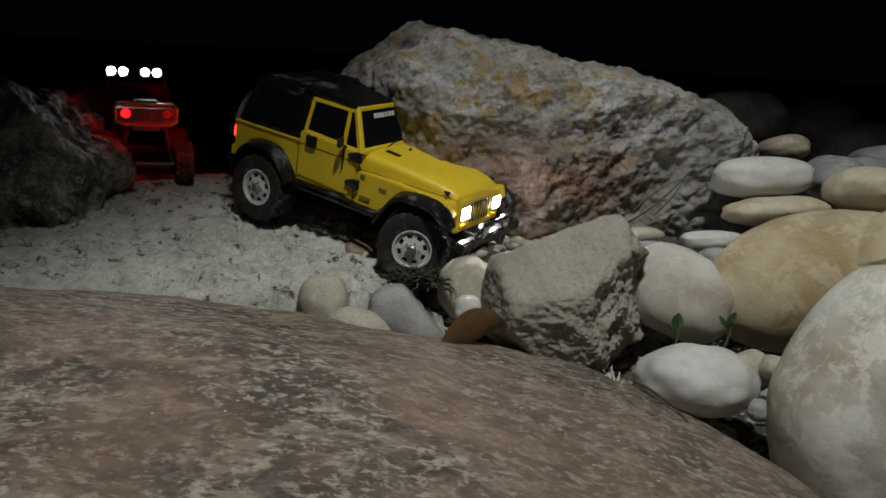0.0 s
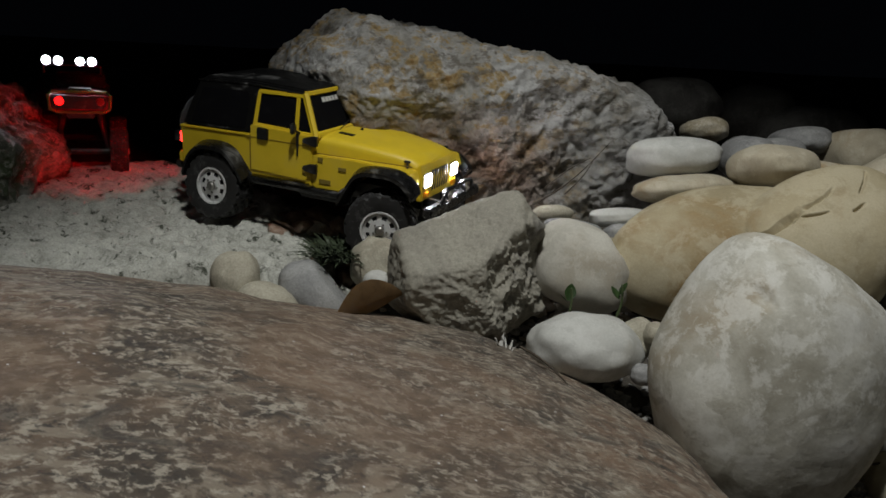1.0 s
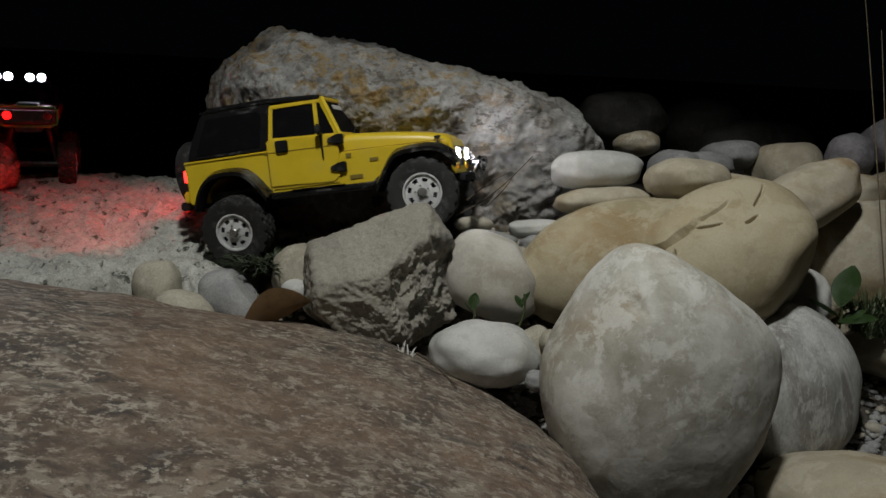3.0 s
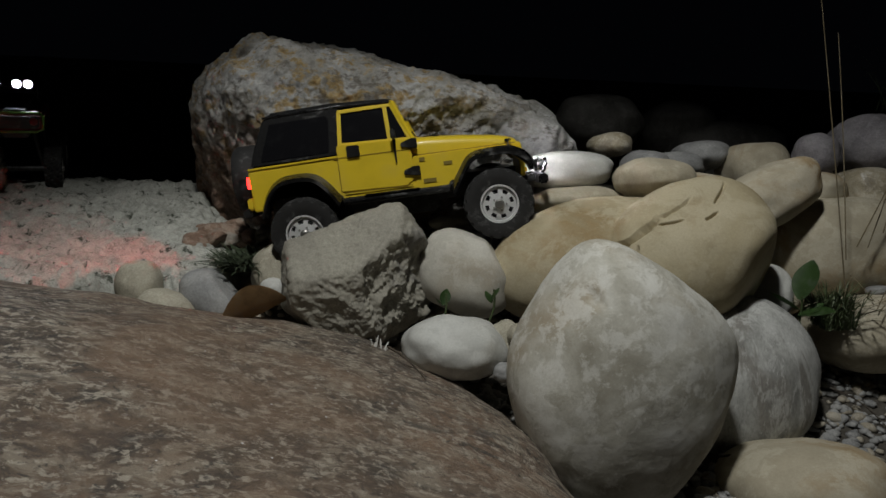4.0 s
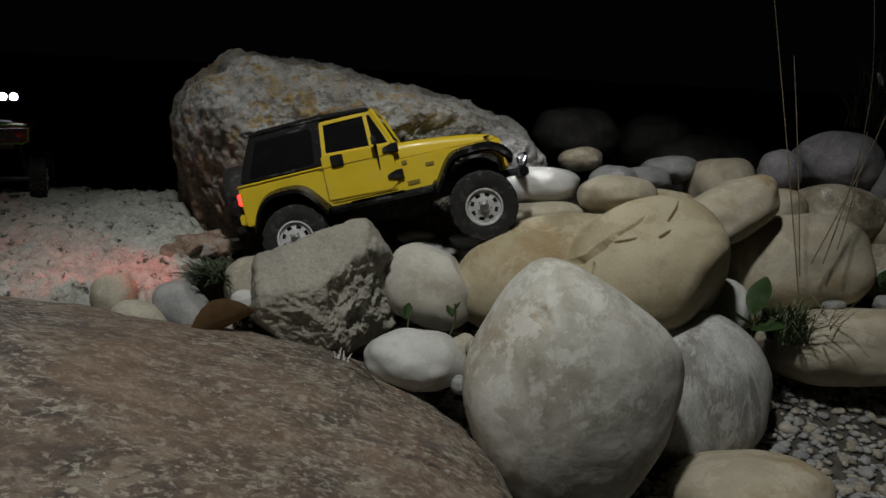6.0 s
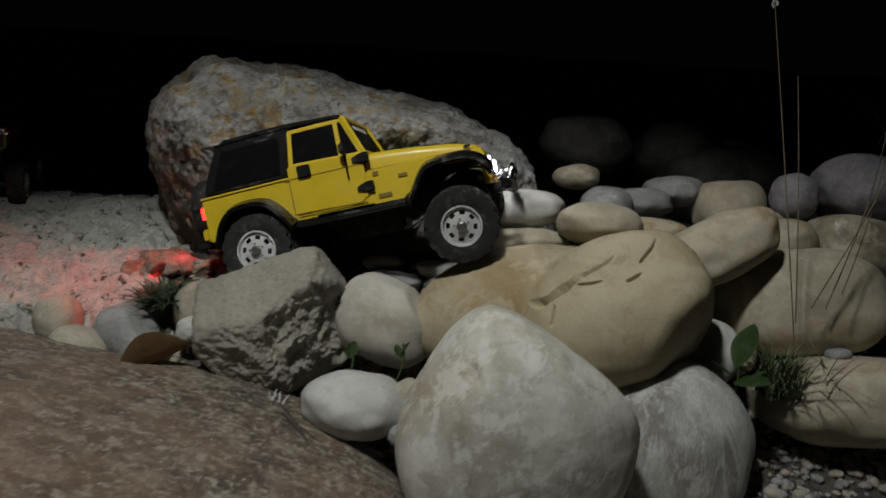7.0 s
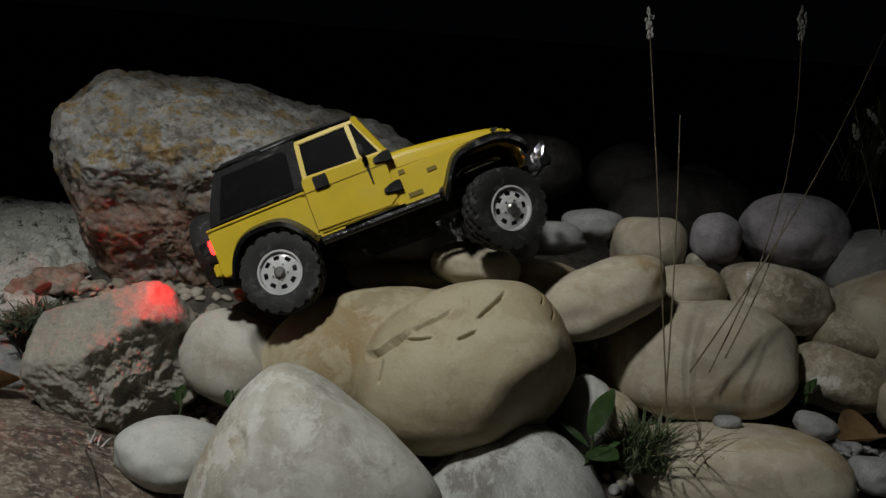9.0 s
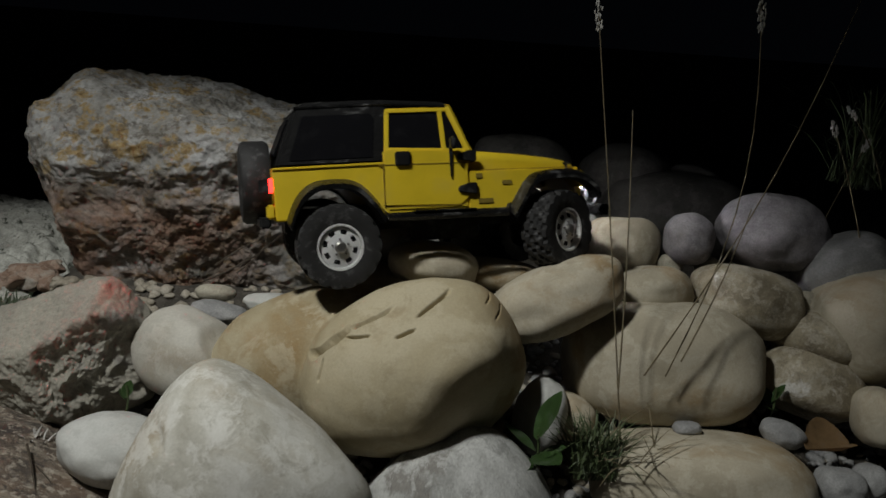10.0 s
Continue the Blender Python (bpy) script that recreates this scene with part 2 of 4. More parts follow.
# ---- building helpers ----
def part(name, bm, material, parent=None, label="", smooth=True):
    me = bpy.data.meshes.new(name)
    bmesh.ops.recalc_face_normals(bm, faces=bm.faces)
    bm.to_mesh(me)
    bm.free()
    me.materials.append(material)
    if smooth:
        me.polygons.foreach_set("use_smooth", [True] * len(me.polygons))
        me.set_sharp_from_angle(angle=radians(35))
    ob = new(name, me)
    ob.parent = parent
    if label:
        ob["label"] = label
    return ob


def round_part(name, bm, material, parent=None, label=""):
    ob = part(name, bm, material, parent, label, False)
    ob.data.polygons.foreach_set("use_smooth", [True] * len(ob.data.polygons))
    return ob


def box(x, y, z, sx, sy, sz, bevel=0.0, bm=None, turn=None):
    """A bevelled block with its centre and sizes, added to bm."""
    made = bm or bmesh.new()
    piece = bmesh.new()
    bmesh.ops.create_cube(piece, size=1, matrix=Matrix.Translation((x, y, z)) @ (turn or Matrix()) @ Matrix.Diagonal((sx, sy, sz, 1)))
    if bevel:
        bmesh.ops.bevel(piece, geom=piece.edges[:], offset=bevel, segments=2, affect="EDGES")
    join(made, piece)
    return made


def join(bm, piece):
    me = bpy.data.meshes.new("piece")
    piece.to_mesh(me)
    piece.free()
    bm.from_mesh(me)
    bpy.data.meshes.remove(me)


def slab(outline, y0, y1, bevel=0.0, bm=None, shear=None):
    """A side outline of (x, z) pulled from y0 to y1."""
    made = bm or bmesh.new()
    piece = bmesh.new()
    a = [piece.verts.new((x, y0, z)) for x, z in outline]
    b = [piece.verts.new((x, y1, z)) for x, z in outline]
    piece.faces.new(a)
    piece.faces.new(b[::-1])
    for i in range(len(a)):
        j = (i + 1) % len(a)
        piece.faces.new((a[j], a[i], b[i], b[j]))
    if shear:
        for v in piece.verts:
            v.co = shear(v.co)
    if bevel:
        bmesh.ops.recalc_face_normals(piece, faces=piece.faces)
        bmesh.ops.bevel(piece, geom=piece.edges[:], offset=bevel, segments=2, affect="EDGES")
    join(made, piece)
    return made


def tube(points, radius, sides=8, bm=None, ends=None):
    """A round bar along points; ends scales the radius from first to last point."""
    made = bm or bmesh.new()
    rings = []
    pts = [Vector(p) for p in points]
    for i, p in enumerate(pts):
        d = (pts[min(i + 1, len(pts) - 1)] - pts[max(i - 1, 0)]).normalized()
        u = d.orthogonal().normalized()
        w = d.cross(u)
        r = radius if not ends else radius * (ends[0] + (ends[1] - ends[0]) * i / (len(pts) - 1))
        rings.append([made.verts.new(p + r * (math.cos(2 * math.pi * k / sides) * u + math.sin(2 * math.pi * k / sides) * w)) for k in range(sides)])
    for a, b in zip(rings, rings[1:]):
        best = min(range(sides), key=lambda s: (a[0].co - b[s].co).length)
        for k in range(sides):
            made.faces.new((a[k], a[(k + 1) % sides], b[(k + 1 + best) % sides], b[(k + best) % sides]))
    made.faces.new(rings[0][::-1])
    made.faces.new(rings[-1])
    return made


def lathe(profile, segments=32, axis="Y", bm=None):
    """Turns a profile of (along axis, radius) about the axis."""
    made = bm or bmesh.new()
    rings = []
    for a, r in profile:
        ring = []
        for k in range(segments):
            c, s = math.cos(2 * math.pi * k / segments) * r, math.sin(2 * math.pi * k / segments) * r
            ring.append(made.verts.new((c, a, s) if axis == "Y" else (a, c, s)))
        rings.append(ring)
    for a, b in zip(rings, rings[1:]):
        for k in range(segments):
            made.faces.new((a[k], a[(k + 1) % segments], b[(k + 1) % segments], b[k]))
    return made


# ---- stones ----
def hill(p, scale, octaves=4):
    return noise.fractal(p * scale, 0.9, 2.0, octaves)


def crack_depth(p, cracks):
    if p.y > 0:
        return 0.0
    p, deep = Vector((p.x, 0, p.z)), 0.0
    for a, b, width, depth in cracks:
        a, b = Vector(a), Vector(b)
        u = min(1, max(0, (p - a).dot(b - a) / (b - a).length_squared))
        d = (p - a - u * (b - a)).length + 0.3 * width * hill(p, 90, 2)
        deep = max(deep, depth * max(0, 1 - d / width) * min(1, 6 * min(u, 1 - u) + 0.25))
    return deep


def rock_mesh(radii, seed, fineness=5, power=2.3, lump=0.07, rough=0.012, chips=0.0, cuts=(), soft=0.08, ragged=0.02):
    """A worn stone: a rounded block, pared by planes (cuts), with lumps and chips."""
    bm = bmesh.new()
    bmesh.ops.create_icosphere(bm, subdivisions=fineness, radius=1)
    off = Vector((seed * 1.7, seed * 0.9, seed * 2.3))
    mean = sum(radii) / 3
    for v in bm.verts:
        d = v.co.normalized()
        r = 1 / sum(abs(c) ** power for c in d) ** (1 / power)
        r *= 1 + lump * (hill(d + off, 1.1, 2))
        for n, dist in cuts:
            n = Vector(n).normalized()
            k = d.dot(n)
            if k > 0.05:
                lim = (dist + ragged * hill(d + off, 5, 3)) / k
                h = max(0, soft - abs(lim - r)) / soft
                r = min(r, lim) - h * h * soft / 4
        p = Vector(d[i] * r * radii[i] for i in range(3))
        s = rough * hill(p + off, 16 / mean * 0.09, 5)
        if chips:
            s += chips * (noise.ridged_multi_fractal(p * 1.3 / mean + off, 0.9, 2.1, 6, 1.0, 2.0) - 1.2)
        v.co = p + d * (s * mean)
    return bm


def sculpt(lobes, planes, soft, fineness=7):
    """A stone grown from its middle outwards: ellipsoids melted together, then pared by planes; edges rounded by soft."""
    bm = bmesh.new()
    bmesh.ops.create_icosphere(bm, subdivisions=fineness, radius=1)
    ways = np.array([v.co.normalized()[:] for v in bm.verts])

    def field(p):
        inside = None
        for centre, size, tip, k in lobes:
            q = (p - np.array(centre)) @ np.array(pose(0, 0, 0, 0, tip, 0).to_3x3())
            a, b = q / np.array(size), q / np.array(size) ** 2
            ka, kb = np.linalg.norm(a, axis=1), np.linalg.norm(b, axis=1) + 1e-9
            d = ka * (ka - 1) / kb
            if inside is None:
                inside = d
            else:
                h = np.maximum(k - np.abs(inside - d), 0) / k
                inside = np.minimum(inside, d) - h * h * k / 4
        for n, dist, *own in planes:
            k = own[0] if own else soft
            n = np.array(n) / np.linalg.norm(n)
            d = p @ n - dist
            h = np.maximum(k - np.abs(inside - d), 0) / k
            inside = np.maximum(inside, d) + h * h * k / 4
        return inside

    near, far = np.full(len(ways), 0.004), np.full(len(ways), 0.6)
    for _ in range(22):
        half = (near + far) / 2
        out = field(ways * half[:, None]) > 0
        far, near = np.where(out, half, far), np.where(out, near, half)
    for v, p in zip(bm.verts, ways * near[:, None]):
        v.co = p
    bm.normal_update()
    return bm


def weather(bm, seed, lump=0.0, scale=12, grain=0.0, breaks=0.0, break_scale=20, broken=None, pits=0.0, cracks=()):
    """Lumps, grain, broken ledges (only where the surface faces broken), hollows and cracks."""
    off = Vector((seed * 1.7, seed * 0.9, seed * 2.3))
    for v in bm.verts:
        p, n = v.co.copy(), v.normal.copy()
        s = lump * hill(p + off, scale, 3) + grain * hill(p + off, scale * 7, 4)
        if breaks:
            where = 1.0
            if broken:
                where = max(min(1, max(0.04, 4 * (n.dot(Vector(b).normalized()) - limit))) for b, limit in broken)
            twist = p + 0.02 * Vector((hill(p + off, 14, 2), hill(p - off, 14, 2), 0))
            s += breaks * where * (noise.ridged_multi_fractal(twist * break_scale + off, 0.8, 2.1, 6, 1.0, 2.0) - 1.1)
        if pits:
            s -= pits * max(0, noise.noise((p + off) * scale * 3.5) - 0.22) * 3
        v.co = p + n * s - (n * crack_depth(p, cracks) if cracks else Vector())
    return bm


SHAPES = {
    "veined_boulder": dict(fineness=5, power=2.2, lump=0.06, rough=0.02, cuts=(((-0.75, 0, 0.65), 0.86),)),
    "mossy_boulder": dict(fineness=7, power=3.0, lump=0.08, rough=0.16, chips=0.13, cuts=(((0.78, -0.1, 0.62), 0.86),)),
    "pale_cobble": dict(fineness=5, power=2.9, lump=0.08, rough=0.015, cuts=(((0.7, -0.1, 0.7), 0.84),)),
    "slate_cobble": dict(fineness=5, power=2.2, lump=0.08, rough=0.01, cuts=(((0.35, 0, 0.94), 0.62),)),
    "squared_boulder": dict(fineness=5, power=2.9, lump=0.07, rough=0.012),
    "purple_boulder": dict(fineness=5, power=2.3, lump=0.09, rough=0.05),
}
LABELS = {
    "B": ("large pale limestone boulder with ochre crusts and rusty base", "boulder"), "A": ("angular grey sandstone rock with a chipped face", "rock"),
    "W": ("smooth whitish limestone cobble lying among the stones", "cobble"), "P": ("pale rounded limestone cobble wedged between stones", "cobble"),
    "N": ("big egg-shaped pale mottled limestone boulder, leaning", "boulder"), "T": ("long ochre sandstone boulder with dark cracks", "boulder"),
    "C": ("smooth tan sandstone river stone in the pile", "cobble"), "G": ("small smooth grey slate river stone", "cobble"),
    "V": ("whitish grey veined boulder half under its neighbours", "boulder"), "M": ("brown mottled river cobble with pale patches", "cobble"),
    "U": ("mauve grey pitted limestone river stone", "cobble"), "D": ("grey river boulder behind, its colour darkened for the missing lamplight", "boulder"),
    "S": ("small buff rounded cobble beside the mortar bank", "cobble"), "K": ("dark mossy rugged rock at the path's edge", "rock"),
    "X": ("broken rusty brown rubble piece at the boulder's foot", "rubble"),
}
ROCKS = [
    ('oval_cobble', 'W', (0.235, 0.705, 0.163), (0.061, 0.048, 0.036), (-12, -2, -11)),
    ('pale_cobble', 'P', (0.270, 0.826, 0.220), (0.063, 0.046, 0.050), (-13, 17, -16)),
    ('long_cobble', 'C', (0.686, 0.830, 0.323), (0.079, 0.050, 0.039), (-16, -25, 8)),
    ('flat_cobble', 'C', (0.544, 0.880, 0.337), (0.053, 0.060, 0.029), (-15, 4, 0)),
    ('flat_cobble', 'C', (0.625, 0.920, 0.319), (0.059, 0.060, 0.021), (-15, 4, 0)),
    ('flat_cobble', 'W', (0.455, 0.980, 0.336), (0.066, 0.050, 0.027), (-13, -3, -11)),
    ('flat_cobble', 'C', (0.448, 0.930, 0.299), (0.068, 0.050, 0.019), (-13, -5, -11)),
    ('flat_cobble', 'W', (0.351, 0.910, 0.263), (0.040, 0.030, 0.013), (-13, -3, -12)),
    ('flat_cobble', 'G', (0.284, 0.900, 0.250), (0.036, 0.030, 0.012), (-13, 5, -13)),
    ('small_cobble', 'G', (0.342, 0.880, 0.247), (0.023, 0.020, 0.014), (-13, -3, -12)),
    ('veined_boulder', 'V', (0.588, 0.705, 0.112), (0.102, 0.080, 0.104), (-12, -2, -11)),
    ('squared_boulder', 'C', (0.823, 0.872, 0.241), (0.114, 0.085, 0.073), (-15, 1, 1)),
    ('squared_boulder', 'C', (0.851, 0.760, 0.151), (0.117, 0.090, 0.052), (-15, -1, 1)),
    ('mottled_cobble', 'M', (1.005, 0.878, 0.228), (0.062, 0.060, 0.044), (-15, 13, -2)),
    ('purple_boulder', 'U', (0.977, 1.000, 0.382), (0.068, 0.070, 0.050), (-15, 6, -0)),
    ('purple_cobble', 'U', (0.868, 0.990, 0.368), (0.031, 0.040, 0.033), (-15, -4, 2)),
    ('tan_cobble', 'C', (0.811, 0.910, 0.318), (0.047, 0.050, 0.030), (-15, -4, 2)),
    ('brown_cobble', 'M', (0.927, 0.920, 0.311), (0.068, 0.060, 0.043), (-15, 8, -1)),
    ('brown_cobble', 'M', (1.017, 0.900, 0.275), (0.062, 0.060, 0.034), (-15, 8, -1)),
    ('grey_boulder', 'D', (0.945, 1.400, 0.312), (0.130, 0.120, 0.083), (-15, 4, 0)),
    ('tan_cobble', 'C', (0.793, 1.040, 0.338), (0.051, 0.060, 0.042), (-15, -4, 2)),
    ('grey_cobble', 'G', (1.060, 0.970, 0.349), (0.060, 0.070, 0.046), (-15, -16, 5)),
    ('tan_boulder', 'C', (1.074, 0.900, 0.296), (0.072, 0.080, 0.068), (-15, -14, 5)),
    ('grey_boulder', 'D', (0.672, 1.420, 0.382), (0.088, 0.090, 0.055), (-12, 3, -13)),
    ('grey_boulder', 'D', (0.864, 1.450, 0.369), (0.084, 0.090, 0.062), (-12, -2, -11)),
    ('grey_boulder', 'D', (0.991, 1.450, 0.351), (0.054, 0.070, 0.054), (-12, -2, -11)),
    ('brown_cobble', 'M', (0.576, 1.120, 0.363), (0.036, 0.040, 0.019), (-12, -2, -11)),
    ('grey_cobble', 'G', (0.599, 1.030, 0.333), (0.039, 0.050, 0.032), (-12, -2, -11)),
    ('grey_cobble', 'G', (0.720, 1.080, 0.353), (0.045, 0.050, 0.024), (-12, -2, -11)),
    ('grey_cobble', 'G', (0.655, 1.060, 0.334), (0.054, 0.050, 0.024), (-13, -4, -3)),
    ('round_cobble', 'S', (-0.133, 0.880, 0.193), (0.028, 0.030, 0.031), (-12, -2, -11)),
    ('round_cobble', 'S', (-0.095, 0.840, 0.173), (0.035, 0.030, 0.023), (-13, 15, -15)),
    ('slate_cobble', 'G', (-0.039, 0.865, 0.176), (0.049, 0.040, 0.033), (-14, 33, -20)),
    ('round_cobble', 'S', (0.038, 0.905, 0.200), (0.035, 0.034, 0.040), (-12, -2, -11)),
    ('white_pebble', 'W', (0.030, 0.862, 0.190), (0.017, 0.018, 0.016), (-12, -2, -11)),
    ('tan_boulder', 'C', (0.593, 0.560, 0.047), (0.087, 0.080, 0.046), (-12, -7, -10)),
    ('white_cobble', 'W', (0.677, 0.800, 0.194), (0.029, 0.050, 0.043), (-15, 15, -3)),
    ('tan_cobble', 'C', (0.714, 0.820, 0.187), (0.030, 0.040, 0.026), (-16, 20, -4)),
    ('mossy_boulder', 'K', (-0.552, 1.230, 0.291), (0.147, 0.140, 0.107), (-13, 6, -14)),
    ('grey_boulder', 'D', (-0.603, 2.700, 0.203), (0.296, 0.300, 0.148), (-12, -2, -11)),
    ('small_cobble', 'G', (0.281, 0.660, 0.148), (0.012, 0.012, 0.011), (-13, -2, -12)),
    ('small_cobble', 'S', (0.293, 0.700, 0.174), (0.019, 0.020, 0.021), (-15, -32, -4)),
    ('small_cobble', 'S', (0.268, 0.930, 0.264), (0.026, 0.020, 0.011), (-13, -2, -12)),
    ('small_cobble', 'S', (-0.206, 0.870, 0.174), (0.015, 0.015, 0.009), (-13, 7, -14)),
    ('small_cobble', 'G', (0.996, 0.745, 0.166), (0.025, 0.030, 0.020), (-15, 6, -0)),
    ('small_cobble', 'G', (1.035, 0.760, 0.168), (0.017, 0.025, 0.018), (-15, -4, 2)),
    ('tan_cobble', 'C', (1.052, 0.800, 0.224), (0.025, 0.040, 0.033), (-15, -4, 2)),
    ('small_cobble', 'G', (0.835, 0.775, 0.205), (0.015, 0.015, 0.007), (-15, -4, 2)),
    ('white_pebble', 'G', (0.934, 0.905, 0.290), (0.014, 0.020, 0.017), (-16, -18, 6)),
    ('small_cobble', 'S', (1.005, 0.930, 0.309), (0.018, 0.020, 0.017), (-15, -4, 2)),
    ('small_cobble', 'S', (0.851, 1.000, 0.329), (0.016, 0.020, 0.013), (-15, -4, 2)),
    ('small_cobble', 'S', (0.898, 1.000, 0.333), (0.015, 0.020, 0.012), (-15, -4, 2)),
    ('small_cobble', 'G', (0.950, 0.800, 0.195), (0.025, 0.020, 0.015), (-15, 15, -3)),
    ('small_cobble', 'S', (0.336, 0.880, 0.236), (0.020, 0.020, 0.014), (-12, -2, -11)),
    ('small_cobble', 'S', (0.303, 0.680, 0.184), (0.015, 0.020, 0.013), (-13, 17, -16)),
]


def stone_thing(name, style, at, radii, turn, seed, shape):
    ob = round_part(name, rock_mesh(radii, seed, **shape), STONE[style])
    ob.matrix_world = pose(*at, *turn)
    label, category = LABELS[style]
    return tagged(ob, label, category, "river stones" if style not in "BK" else "")


for n, (name, style, at, radii, turn) in enumerate(ROCKS):
    shape = SHAPES.get(name, dict(fineness=5, power=2.25 + 0.15 * (n % 3), lump=0.09, rough=0.014))
    stone_thing(name, style, at, radii, turn, n * 3.7, shape)


def big_stone(name, style, bm, at):
    ob = round_part(name, bm, STONE[style])
    ob.location = at
    label, category = LABELS[style]
    return tagged(ob, label, category, "" if style == "B" else "river stones")


def tan_boulder():
    """Two lobes grown together, the front one overlapping along a dark seam; its lower end is a flat shaded facet."""
    lobes = (((-0.045, 0.050, -0.026), (0.150, 0.085, 0.084), -9, 0.004), ((0.048, -0.018, -0.004), (0.128, 0.088, 0.094), -25, 0.004))
    planes = (((0.65, -0.70, -0.27), 0.122, 0.012), ((0.1, -0.55, -0.83), 0.112, 0.03), ((0.85, -0.1, 0.5), 0.152, 0.03), ((0.05, -0.60, 0.80), 0.099, 0.02))
    cracks = (((-0.062, 0, 0.012), (-0.020, 0, 0.052), 0.0050, 0.007), ((-0.020, 0, 0.052), (0.022, 0, 0.076), 0.0030, 0.004), ((-0.023, 0, 0.045), (0.003, 0, 0.053), 0.0022, 0.005),
              ((0.047, 0, 0.072), (0.076, 0, 0.091), 0.0028, 0.006), ((0.028, 0, 0.055), (0.047, 0, 0.063), 0.0026, 0.005), ((0.113, 0, 0.081), (0.126, 0, 0.088), 0.0018, 0.003),
              ((0.124, 0, 0.069), (0.132, 0, 0.074), 0.0022, 0.003), ((-0.045, 0, 0.020), (-0.049, 0, -0.002), 0.0026, 0.004), ((-0.152, 0, 0.038), (-0.162, 0, 0.006), 0.0030, 0.005))
    cracks = tuple((a, b, 0.6 * width, 1.3 * depth) for a, b, width, depth in cracks)
    return weather(sculpt(lobes, planes, 0.010, 8), 3.0, 0.003, 10, 0.0002, cracks=cracks)


def angular_rock():
    """A split block: one smooth slanting top face, the faces below it broken in ledges."""
    lobes = (((0, 0, 0), (0.125, 0.105, 0.125), 0, 0.01),)
    planes = (((-0.38, -0.50, 0.78), 0.056), ((-0.1, 0.9, 0.45), 0.062, 0.03), ((-1, -0.1, 0.05), 0.090), ((-0.6, -0.25, -0.75), 0.083), ((0.5, -0.3, -0.8), 0.080), ((1, 0.1, -0.05), 0.087),
              ((0.8, -0.1, 0.57), 0.089), ((0.1, 0, 1), 0.097), ((0.62, -0.72, -0.05), 0.044), ((-0.25, -0.93, -0.15), 0.059), ((0.1, -0.75, -0.65), 0.074), ((0.35, -0.80, 0.45), 0.062))
    broken = (((0.62, -0.72, -0.05), 0.72), ((0.1, -0.75, -0.65), 0.75), ((-0.1, -0.95, -0.3), 0.86))
    return weather(sculpt(lobes, planes, 0.007), 4.0, 0.003, 22, 0.0014, 0.0110, 15, broken)


def egg_boulder():
    lobes = (((0, 0, -0.004), (0.127, 0.094, 0.166), 3, 0.01),)
    planes = (((0.523, -0.05, 0.852), 0.124), ((0.60, 0.48, 0.64), 0.104), ((-0.87, -0.1, 0.48), 0.125), ((0.9, 0, -0.45), 0.113), ((-0.9, 0, -0.4), 0.126))
    dents = (((-0.062, 0, 0.098), (-0.050, 0, 0.101), 0.012, 0.004),)
    return weather(sculpt(lobes, planes, 0.034), 9.0, 0.0030, 8, 0.0003, cracks=dents)


def great_boulder():
    lobes = (((0.02, 0.06, -0.03), (0.37, 0.24, 0.235), 4, 0.01),)
    planes = (((0.16, -0.05, 0.985), 0.134), ((0.356, -0.1, 0.934), 0.160), ((0.9, 0, 0.4), 0.302, 0.05), ((-1, 0, 0.02), 0.290), ((-0.75, -0.1, 0.66), 0.255), ((-0.83, -0.47, -0.30), 0.190),
              ((-0.06, -0.90, 0.43), 0.148), ((-0.55, -0.82, 0.15), 0.200), ((0.05, -0.95, -0.30), 0.090), ((0.5, -0.85, 0.1), 0.225), ((0, -0.7, 0.72), 0.172), ((-0.35, -0.6, 0.72), 0.196, 0.01))
    return weather(sculpt(lobes, planes, 0.018, 8), 6.0, 0.009, 8, 0.0040, 0.0100, 8.5, pits=0.0040)


big_stone("boulder", "B", great_boulder(), (0.190, 1.120, 0.340))
big_stone("angular_rock", "A", angular_rock(), (0.137, 0.800, 0.220))
big_stone("egg_boulder", "N", egg_boulder(), (0.393, 0.610, 0.160))
big_stone("tan_boulder", "T", tan_boulder(), (0.490, 0.765, 0.262))
slab_rock = round_part("granite_slab", rock_mesh((0.81, 0.50, 0.20), 5.0, 7, 3.5, 0.03, 0.03, 0.012), STONE["R"])
slab_rock.matrix_world = pose(-0.47, 0.41, 0.064, 0, 7, 0)
tagged(slab_rock, "broad pinkish brown granite slab with glinting specks", "rock")

# rubble along the foot of the large boulder and under the track
rng = random.Random(11)
for k in range(26):
    x = rng.uniform(-0.02, 0.30)
    y = 1.02 - 0.25 * max(0, x) + rng.uniform(-0.10, 0.03)
    s = rng.uniform(0.014, 0.034)
    cuts = [((rng.uniform(-1, 1), rng.uniform(-1, 1), rng.uniform(-0.6, 1)), rng.uniform(0.55, 0.8)) for _ in range(6)]
    stone_thing("broken_rock", "X" if x < 0.16 else "S", (x, y, 0.165 + 0.10 * (y - 0.9) + rng.uniform(0, 0.012)), (s * 1.3, s, s * 0.8), (rng.uniform(-30, 30), rng.uniform(-30, 30), rng.uniform(0, 180)), k * 1.3, dict(fineness=3, power=2.6, lump=0.1, rough=0.05, cuts=cuts))


